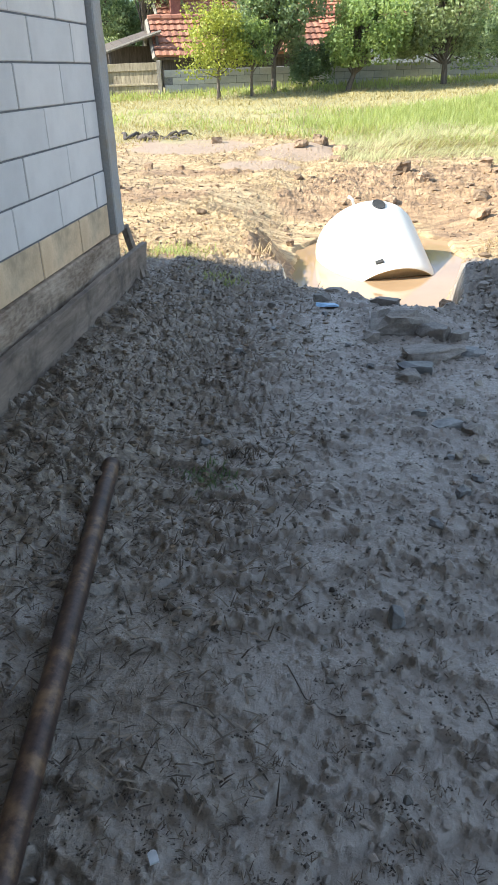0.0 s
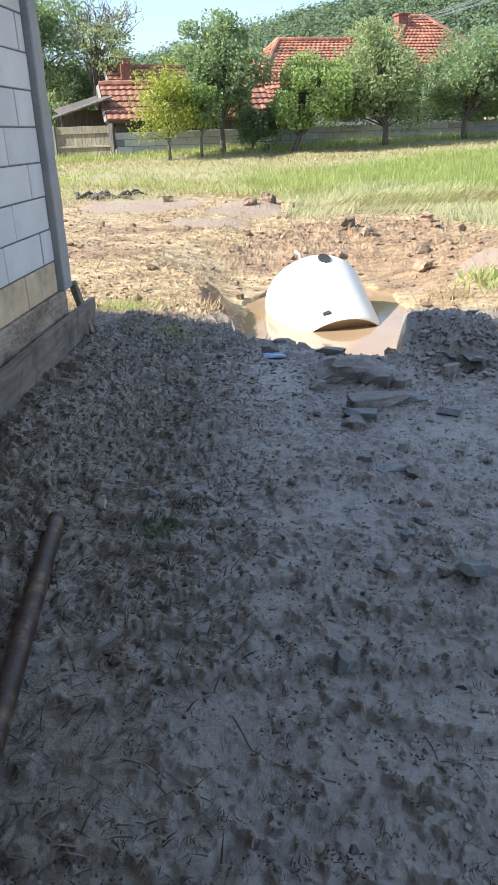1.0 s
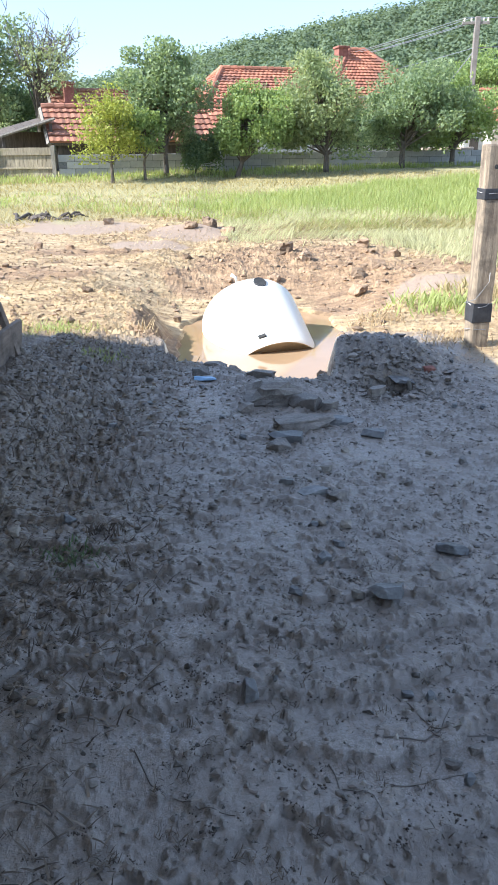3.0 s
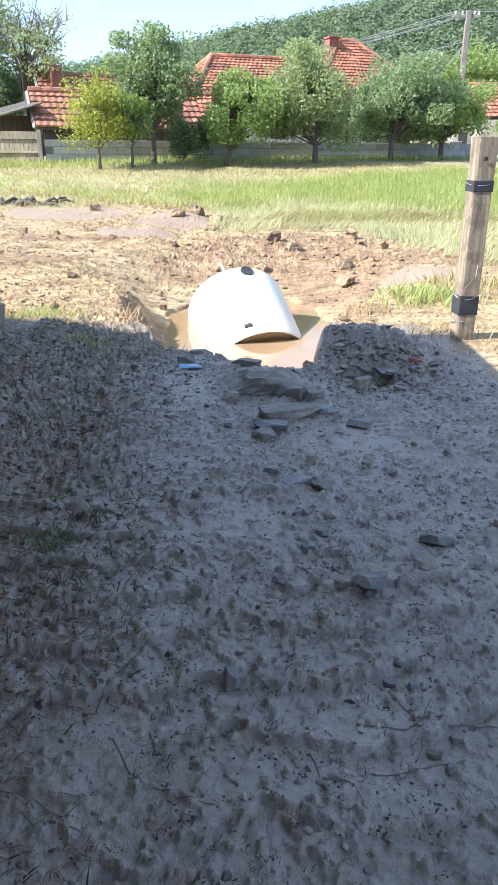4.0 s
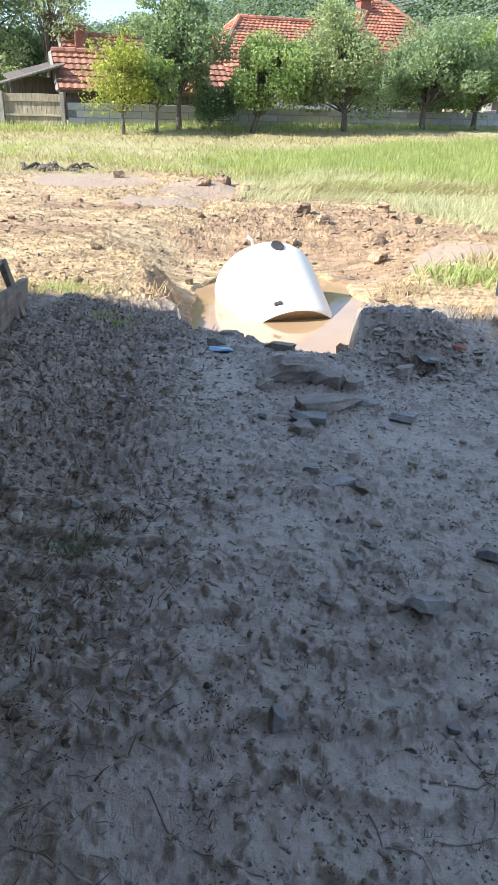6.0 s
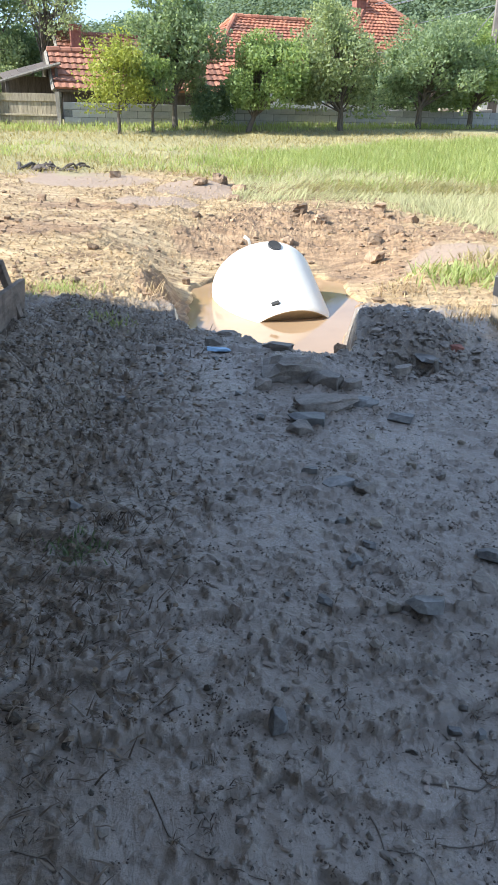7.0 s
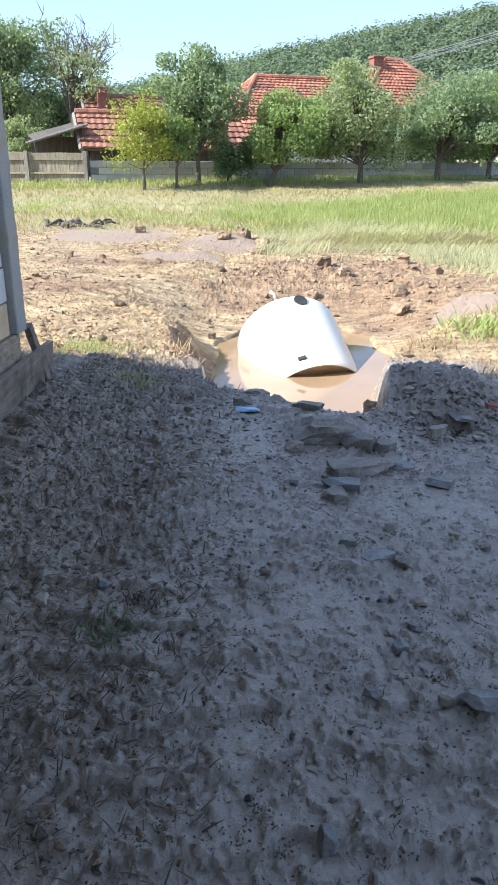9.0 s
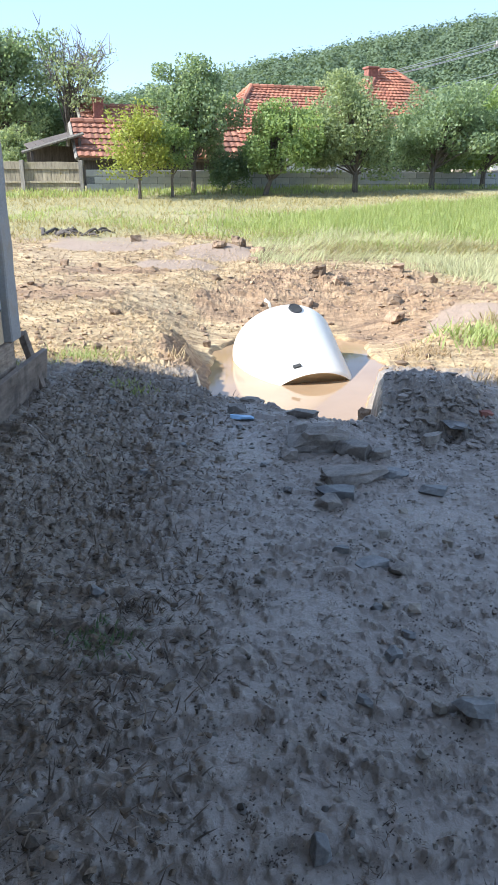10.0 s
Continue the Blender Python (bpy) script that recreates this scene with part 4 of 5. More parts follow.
# crusts of silt broken up by boots
r = np.random.default_rng(75)
m = 11000
x, y = r.uniform(-1.5, 1.8, m), 0.4 + 5.0 * r.uniform(0, 1, m) ** 0.95
k = (fbm(x * 2.2, y * 2.2, 139, 3) + r.uniform(-0.5, 0.5, m) > -0.05) & (smears(x, y) < 0.75) & (pit_distance(x, y) > 0.12)
x, y = x[k], y[k]
scatter_lumps("mud_crumbs", on_ground(x, y, 0.003), 0.006 + 0.026 * r.uniform(0, 1, len(x)) ** 2.6, M_crust, "broken crusts and crumbs of grey silt", "soil", 76, flat=0.6)
# dark sods beside the house wall
m = 5200
x, y = r.uniform(-1.6, -0.3, m), 1.2 + 4.4 * r.uniform(0, 1, m)
k = r.uniform(-1.2, -0.1, m) > x + 0.25 * vnoise(x * 3, y * 3, 5)
x, y = x[k], y[k]
scatter_lumps("dark_sods", on_ground(x, y, 0.004), 0.006 + 0.034 * r.uniform(0, 1, len(x)) ** 2.8, M_sod, "dark crumbled sods and litter beside the wall", "soil", 78, flat=0.7)
# lumps broken from the spoil heap
m = 900
x, y = r.normal(0.95, 0.24, m), r.normal(4.55, 0.3, m)
k = (pit_distance(x, y) > 0.15) & (y < 5.3)
x, y = x[k], y[k]
scatter_lumps("heap_lumps", on_ground(x, y, 0.004), 0.014 + 0.07 * r.uniform(0, 1, len(x)) ** 3, M_rubble, "muddy lumps broken from the spoil heap", "soil", 79)
# dark rotted tufts sticking out of the silt
r = np.random.default_rng(71)
cx, cy = r.uniform(-1.3, 1.3, 420), 0.45 + 3.2 * r.uniform(0, 1, 420) ** 1.4
per = 16
x, y = np.repeat(cx, per) + r.normal(0, 0.016, 420 * per), np.repeat(cy, per) + r.normal(0, 0.013, 420 * per)
scatter_blades("mud_tufts", x, y, 0.022, 0.0014, 0.8, M_litter, "short dark rotted tufts poking through the mud", "grass", 72)


def tuft(x, y, n, spreadr, length, material, label, seed):
    r = np.random.default_rng(seed)
    ax, ay = x + r.normal(0, spreadr, n), y + r.normal(0, spreadr, n)
    ob = scatter_blades("grass_tuft", ax, ay, length, 0.0035 + 0.004 * (length > 0.15), 0.66, material, label, "grass", seed)
    ob["group"] = "grass tufts"
    return ob


tuft(-0.62, 2.33, 120, 0.045, 0.04, M_litter, "small dried tuft in the mud", 51)
tuft(-0.73, 2.12, 140, 0.06, 0.035, M_leaf_dark, "low dark green weed in the mud", 52)
tuft(-1.15, 5.05, 120, 0.09, 0.06, M_grass, "low green grass at the shadow's edge", 53)
tuft(-1.7, 5.95, 260, 0.16, 0.09, M_grass, "sunlit green tuft at the field's edge", 54)
tuft(2.05, 7.3, 420, 0.26, 0.17, M_grass, "sunlit green weeds beside the pit", 55)
tuft(2.7, 8.0, 260, 0.3, 0.18, M_pale, "dry weeds by the gate post", 56)
tuft(-0.86, 6.3, 160, 0.13, 0.14, M_straw, "dry roots hanging at the pit's edge", 57)
tuft(1.3, 6.6, 260, 0.17, 0.09, M_straw, "dry grass clump beside the water", 58)
tuft(-1.95, 5.4, 90, 0.1, 0.09, M_dry, "dry grass by the plank", 59)
tuft(1.75, 5.75, 220, 0.15, 0.1, M_straw, "dry grass round the post's foot", 60)
tuft(2.35, 5.3, 260, 0.2, 0.1, M_straw, "sunlit dry grass beside the post", 61)


# thin roots pressed into the mud
def root_line(pts, r, label):
    out = []
    for i in range(len(pts) - 1):
        for k in range(6):
            t = k / 6
            px, py = pts[i][0] * (1 - t) + pts[i + 1][0] * t, pts[i][1] * (1 - t) + pts[i + 1][1] * t
            px, py = px + 0.008 * math.sin(17 * px + 23 * py), py + 0.008 * math.cos(19 * px - 11 * py)
            out.append((px, py, ground_z(px, py) + r * 0.6))
    ob = part("root", tube(out, [r * (1 - 0.6 * i / len(out)) for i in range(len(out))], 5), M_deadwood, None)
    return tagged(ob, label, "root", "roots in the mud")


root_line([(0.34, 1.13), (0.47, 1.12), (0.54, 1.16), (0.58, 1.27)], 0.003, "thin brown root on smooth mud")
root_line([(0.44, 1.3), (0.52, 1.17), (0.63, 1.14), (0.8, 1.12)], 0.0025, "thin branching root on mud")
root_line([(0.48, 1.02), (0.52, 1.12), (0.5, 1.17)], 0.0025, "short thin root on mud")
root_line([(0.36, 0.98), (0.5, 0.99), (0.62, 1.0)], 0.0022, "hair-thin root across mud")
root_line([(-0.33, 1.1), (-0.26, 1.0), (-0.13, 0.9), (-0.03, 0.88)], 0.003, "dark root lying in wet mud")
root_line([(0.2, 1.05), (0.22, 0.95), (0.3, 0.94), (0.32, 0.86)], 0.0022, "thin root on the mud")
root_line([(-0.6, 0.95), (-0.52, 0.92), (-0.46, 0.86)], 0.003, "short dark root near the pipe")

# dark clods thrown up on the field
for k, (x, y, s) in enumerate(((-1.56, 8.73, 0.14), (-1.86, 8.02, 0.13), (-0.87, 8.45, 0.12), (-3.52, 12.1, 0.19), (-2.95, 11.9, 0.17), (-2.95, 15.6, 0.22), (-0.95, 11.2, 0.16), (-0.75, 14.7, 0.34), (-0.35, 14.2, 0.26), (-1.1, 14.3, 0.24), (0.62, 11.3, 0.28), (1.9, 11.8, 0.24), (1.5, 9.5, 0.24), (1.6, 10.1, 0.2), (1.9, 10.3, 0.2), (0.4, 10.2, 0.2), (0.9, 10.9, 0.24), (2.3, 11.2, 0.2), (-0.45, 13.2, 0.2))):
    make_stone("soil_clod", x, y, s, s * 0.8, s * 0.7, 40 * k, 200 + k, M_clod, "dark brown clod of soil on the field", "clod", flat=0.1, sink=0.3, group="clods on the field", uneven=0.3)
make_stone("paper_scrap", -0.56, 0.49, 0.02, 0.034, 0.006, 30, 301, M_grime, "small crumpled pale scrap on the mud", "litter", sink=-0.3)
make_stone("stone", 1.32, 4.62, 0.1, 0.06, 0.04, 15, 302, M_brick, "reddish brick fragment on the spoil heap", group=S)
ob = part("wood_stick", rough_box(-0.012, -0.012, -0.06, 0.012, 0.012, 0.1, 2, 0.003, 7, 0.003), M_greywood, None)
ob.matrix_world = pose(1.13, 4.36, ground_z(1.13, 4.36) + 0.04, 5, -12, 0)
tagged(ob, "short pale stick standing in the hollow", "stick")


# ---- boundary fences ----
def fence_y(x):
    return 26.0 + 0.32 * max(0.0, x + 6.5)


def build_block_fence():
    fence = thing("boundary_wall", Matrix.Identity(4), "low grey concrete block boundary wall on a dark plinth", "wall", kind="structure")
    ang = math.atan(0.32)
    u = Vector((math.cos(ang), math.sin(ang), 0))
    base = Vector((-6.42, 26.03, 0))
    rot = Matrix.Rotation(ang, 4, "Z")
    pl = part("plinth", box(0, 0.0, 0.4, 17.5, 0.22, 0.98), M_plinth, fence)
    pl.matrix_world = Matrix.Translation(base) @ rot
    core = part("mortar_core", box(0, 0.03, 0.98, 17.5, 0.2, 1.66), M_mortar, fence)
    core.matrix_world = Matrix.Translation(base) @ rot
    b = box(0, 0, 0, 0.53, 0.03, 0.215, 0.006)
    me = bpy.data.meshes.new("block")
    b.to_mesh(me)
    b.free()
    me.materials.append(M_fence_block)
    for row in range(3):
        for k in range(32):
            ob = new("block", me)
            ob.parent = fence
            x = k * 0.545 + (0.27 if row % 2 else 0.0)
            ob.matrix_world = Matrix.Translation(base + u * x + Vector((0, 0, 0.985 + row * 0.226))) @ rot @ Matrix.Translation((0, 0.01, 0))
    return fence


def build_plank_fence():
    fence = thing("plank_fence", Matrix.Identity(4), "old grey-brown plank fence with horizontal boards", "fence", kind="structure")
    rng = random.Random(8)
    for k in range(26):
        x = -10.6 + k * 0.157
        part("plank", rough_box(x, 26.06, 0.55, x + 0.15, 26.085, 1.76 + rng.uniform(-0.03, 0.03), 2, 0.006, k, 0.003), M_planks, fence)
    for z, hh in ((1.66, 0.24), (1.22, 0.06), (0.82, 0.08)):
        part("rail", rough_box(-10.7, 26.01, z, -6.52, 26.05, z + hh, 8, 0.012, z, 0.004), M_planks, fence)
    for x in (-10.4, -8.6, -6.58):
        part("fence_post", rough_box(x - 0.07, 25.95, 0.4, x + 0.07, 26.1, 1.95, 4, 0.01, x, 0.008), M_greywood, fence)
    return fence


build_block_fence()
build_plank_fence()

# brushwood heap in the field
heap = thing("brushwood_heap", pose(-4.6, 16.6, 0), "heap of dark dead branches lying in the field", "branches")
rr = random.Random(15)
hz = ground_z(-4.6, 16.6)
for k in range(16):
    a, x0 = rr.uniform(-1.2, 1.2), rr.uniform(-0.6, 0.4)
    ln = rr.uniform(-0.45, 0.7)
    pts = [(x0, rr.uniform(-0.2, 0.2), hz - 0.02), (x0 + ln * 0.4, a * 0.3, hz + rr.uniform(0.0, 0.1)), (x0 + ln * 0.75, a * 0.5, hz + rr.uniform(0.0, 0.13)), (x0 + ln, a * 0.6, hz + rr.uniform(-0.02, 0.12))]
    part("branch", tube(pts, [0.045, 0.04, 0.03, 0.015], 6), M_darkwood, heap)


# ---- buildings ----
def tile_plane(parent, a, b, c, d, material=None, course=0.32, wide=0.24, label=""):
    """Rows of overlapping tiles on the slope with eave a-b and ridge d-c."""
    a, b, c, d = (Vector(p) for p in (a, b, c, d))
    nrm = (b - a).cross(d - a).normalized()
    rows = max(2, int(((d - a).length + (c - b).length) / 2 / course))
    verts, faces = [], []
    rng = random.Random(int(abs(a.x * 31 + a.y * 7)) + rows)
    for i in range(rows):
        t0, t1 = i / rows, min(1.0, (i + 1.18) / rows)
        l0, r0, l1, r1 = a.lerp(d, t0), b.lerp(c, t0), a.lerp(d, t1), b.lerp(c, t1)
        n = max(1, int((r0 - l0).length / wide))
        for k in range(n):
            s0, s1 = k / n, (k + 1) / n
            j = rng.uniform(0, 0.02)
            low = 0.055 + j
            p = [l0.lerp(r0, s0) + nrm * low, l0.lerp(r0, (s0 + s1) / 2) + nrm * (low + 0.03), l0.lerp(r0, s1) + nrm * low,
                 l1.lerp(r1, s1) + nrm * 0.012, l1.lerp(r1, (s0 + s1) / 2) + nrm * 0.035, l1.lerp(r1, s0) + nrm * 0.012,
                 l0.lerp(r0, s0), l0.lerp(r0, s1)]
            o = len(verts)
            verts += p
            faces += [(o, o + 1, o + 4, o + 5), (o + 1, o + 2, o + 3, o + 4), (o + 6, o + 7, o + 2, o + 1), (o + 6, o + 1, o)]
    me = mesh_from("roof_tiles", verts, faces, material or M_tile)
    ob = new("roof_tiles", me)
    ob.parent = parent
    tagged(ob, label, kind="stuff")
    deck = bmesh.new()
    deck.faces.new([deck.verts.new(p - nrm * 0.02) for p in (a, b, c, d)])
    ext = bmesh.ops.extrude_face_region(deck, geom=deck.faces[:])
    bmesh.ops.translate(deck, vec=-nrm * 0.1, verts=[g for g in ext["geom"] if isinstance(g, bmesh.types.BMVert)])
    part("roof_deck", deck, M_darkwood, parent)
    return ob


def ridge_line(parent, p, q, material=None):
    p, q = Vector(p), Vector(q)
    n = max(2, int((q - p).length / 0.38))
    bm = bmesh.new()
    for k in range(n):
        a, b = p.lerp(q, k / n), p.lerp(q, (k + 1.1) / n)
        tube([a + Vector((0, 0, 0.03)), b + Vector((0, 0, 0.045))], [0.12, 0.135], 8, bm)
    part("ridge_tiles", bm, material or M_tile, parent, "row of rounded ridge tiles")


def chimney(parent, x, y, z0, z1, w=0.5):
    ch = part("chimney", rough_box(x - w / 2, y - w / 2, z0, x + w / 2, y + w / 2, z1, 3, 0.008, 1, 0.01), M_brick, parent, "weathered brick chimney")
    part("chimney_cap", box(x - w * 0.62, y - w * 0.62, z1 - 0.004, x + w * 0.62, y + w * 0.62, z1 + 0.12, 0.02), M_brick, ch)


def window(parent, x, y, z, w=0.9, h=1.2):
    win = part("window", box(x - w / 2 - 0.06, y - 0.03, z - 0.06, x + w / 2 + 0.06, y + 0.1, z + h + 0.06, 0.01), M_greywood, parent, "wooden window frame")
    for k in (0, 1):
        part("pane", box(x - w / 2 + k * w / 2 + 0.02, y - 0.036, z, x - w / 2 + (k + 1) * w / 2 - 0.02, y - 0.032, z + h), M_glass, win)


def hip_house(name, corner, turn, length, depth, eave, rise, label, ridge_in, wall=None, chim=None):
    """A hipped house; local x along the front, y to the back, origin at its front-left eave corner on the ground."""
    h = thing(name, Matrix.Translation(corner) @ Matrix.Rotation(radians(turn), 4, "Z"), label, "house")
    o = 0.45
    part("wall", box(o, o, -1.5, length - o, depth - o, eave - 0.05, 0.01), wall or M_plaster, h)
    r0, r1 = (ridge_in, depth / 2, eave + rise), (length - ridge_in, depth / 2, eave + rise)
    A, B, C, D = (0, 0, eave), (length, 0, eave), (length, depth, eave), (0, depth, eave)
    tile_plane(h, A, B, r1, r0)
    tile_plane(h, B, C, r1, r1)
    tile_plane(h, C, D, r0, r1)
    tile_plane(h, D, A, r0, r0)
    ridge_line(h, r0, r1)
    for p, q in ((A, r0), (B, r1), (D, r0), (C, r1)):
        ridge_line(h, p, q)
    part("gutter", tube([(0, -0.06, eave - 0.02), (length, -0.06, eave - 0.02)], [0.07, 0.07], 8), M_greywood, h)
    for k in range(max(1, int(length / 2.6))):
        window(h, 1.5 + k * 2.4, o, 0.7)
    if chim:
        chimney(h, *chim)
    return h


hip_house("tiled_house", (-2.0, 36.0, 1.25), 20, 9.2, 7.4, 2.2, 2.2, "plastered village house with an orange hipped tile roof", 2.2)
hip_house("tiled_house", (4.4, 43.0, 1.2), 20, 7.2, 7.0, 3.3, 2.75, "village house with a steep orange tile roof and chimney", 3.1, chim=(2.35, 3.0, 5.2, 6.05, 0.6))


def gable_house(name, corner, turn, length, depth, eave, rise, label, wall, tiles, chim=None, open_gable=True):
    h = thing(name, Matrix.Translation(corner) @ Matrix.Rotation(radians(turn), 4, "Z"), label, "house")
    part("wall", box(0.3, 0.3, -1.5, length - 0.2, depth - 0.3, eave - 0.02), wall, h)
    A, B, C, D = (0, 0, eave), (length, 0, eave), (length, depth, eave), (0, depth, eave)
    r0, r1 = (0, depth / 2, eave + rise), (length, depth / 2, eave + rise)
    tile_plane(h, A, B, r1, r0, tiles)
    tile_plane(h, C, D, r0, r1, tiles)
    ridge_line(h, r0, r1, tiles)
    n = max(4, int(depth / 0.22))
    for k in range(n):                                        # boarded gable
        y0, y1 = 0.35 + (depth - 0.7) * k / n, 0.35 + (depth - 0.7) * (k + 1) / n - 0.012
        top = eave + rise * (1 - abs((y0 + y1) / 2 - depth / 2) / (depth / 2)) - 0.1
        part("gable_board", box(0.22, y0, eave - 0.25, 0.25, y1, max(top, eave - 0.1)), M_greywood, h)
    for p in (A, D):
        bm = bmesh.new()
        q = Vector(r0)
        a = Vector(p)
        tube([a + Vector((-0.03, 0, -0.05)), q + Vector((-0.03, 0, -0.03))], [0.09, 0.09], 4, bm)
        part("barge_board", bm, M_greywood, h)
    if chim:
        chimney(h, *chim)
    return h


gable_house("tiled_barn", (-7.05, 27.6, 0.62), 20, 6.4, 3.4, 1.45, 1.25, "small timber barn with an old red tile roof", M_darkwood, M_tile_old)
gable_house("tiled_house", (-7.75, 32.0, 0.7), 20, 5.0, 4.6, 2.2, 1.35, "low house with a faded tile roof behind the barn", M_plaster, M_tile_old, chim=(0.75, 1.5, 3.0, 3.75, 0.42))
gable_house("tiled_annex", (-4.0, 31.6, 1.0), 12, 3.9, 3.0, 1.55, 0.95, "low annex with red tiles beside the house", M_plaster, M_tile)
gable_house("tiled_house", (12.0, 37.5, 1.4), 6, 8.0, 5.0, 1.5, 1.55, "village house with a red-orange tile roof", M_plaster, M_tile)
w = thing("rendered_wall", Matrix.Identity(4), "pinkish rendered yard wall beside the road", "wall", kind="structure")
part("wall_panel", rough_box(11.6, 36.4, 0.6, 19, 36.65, 2.75, 8, 0.008, 2, 0.01), M_pinkwall, w)
part("wall_foot", box(10.4, 36.3, 0.6, 19, 36.7, 1.55, 0.02), M_plinth, w)
hut = thing("garden_hut", pose(10.75, 37.2, 1.3, 0, 0, 10), "small whitewashed hut beneath the pole", "hut")
part("wall", box(-0.5, -0.5, -0.5, 0.5, 0.5, 1.2, 0.01), M_plaster, hut)
part("roof", box(-0.6, -0.6, 1.2, 0.6, 0.6, 1.3, 0.01), M_tile_old, hut)
part("door", box(-0.2, -0.53, -0.3, 0.25, -0.505, 0.9), M_darkwood, hut)
for k in range(3):
    ob = part("block_pile", rough_box(-0.32, -0.2, -0.3, 0.32, 0.2, 0.42, 3, 0.03, k, 0.02), M_pinkwall, None)
    ob.matrix_world = pose(7.55 + k * 0.78, 31.6 + 0.2 * k, 1.35, 0, 0, 10 * k)
    tagged(ob, "stacked pinkish blocks near the boundary wall", "blocks", "stacked blocks")

# lean-to beside the barn
shed = thing("lean_to_shed", pose(-8.75, 27.4, 0.9, 0, 0, 20), "open timber lean-to with a grey board roof", "shed")
for k in range(6):
    part("roof_board", rough_box(0.0 + 0.33 * k, 0, 0, 0.32 + 0.33 * k, 2.2, 0.035, 3, 0.01, k, 0.004), M_darkwood, shed).matrix_local = pose(0, 0, 1.42, 6, -15, 0)
part("roof_beam", tube([(-0.25, -0.1, 1.32), (1.95, -0.1, 1.98)], [0.06, 0.06], 6), M_greywood, shed)
for x in (0.05, 1.75):
    part("shed_post", rough_box(x, 0, -0.8, x + 0.1, 0.1, 1.4 + 0.25 * x, 2, 0.006, x, 0.005), M_darkwood, shed)
part("back_wall", box(0, 1.8, -0.8, 1.95, 1.9, 1.6), M_darkwood, shed)


# ---- utility pole and lines ----
pole = thing("utility_pole", pose(11.45, 40, 0), "grey concrete utility pole with a crossarm", "utility pole")
part("shaft", rough_box(-0.13, -0.11, 0.8, 0.13, 0.11, 7.75, 8, 0.004, 1, 0.02), M_pole, pole)
part("crossarm", box(-0.75, -0.06, 7.42, 0.6, 0.06, 7.54, 0.01), M_pole, pole)
for x in (-0.65, -0.3, 0.3, 0.52):
    part("insulator", revolve([(0.02, 7.54), (0.05, 7.58), (0.03, 7.63), (0.05, 7.68), (0.001, 7.72)], 10), M_tank, pole).matrix_local = pose(x, 0, 0)
part("stay", tube([(-0.1, 0, 6.2), (-2.6, -0.6, 3.2)], [0.025, 0.025], 6), M_wire, pole)


def cable(p, q, sag, label):
    p, q = Vector(p), Vector(q)
    pts = [p.lerp(q, t) - Vector((0, 0, sag * 4 * t * (1 - t))) for t in np.linspace(0, 1, 14)]
    ob = part("power_cable", tube(pts, [0.018] * 14, 5), M_cable, None)
    tagged(ob, label, "cable", "overhead cables")


for x in (-0.65, -0.3, 0.3, 0.52):
    cable((11.45 + x, 40, 7.7), (26 + x, 46, 9.6), 0.25, "overhead wire running along the road")
    cable((11.45 + x, 40, 7.7), (-4 + x, 66, 7.2), 0.5, "overhead wire running towards the hill")
cable((11.4, 40, 6.4), (26, 46, 8.4), 0.25, "lower overhead cable along the road")
cable((11.4, 40, 6.4), (-1, 62, 6.3), 0.5, "lower overhead cable behind the houses")


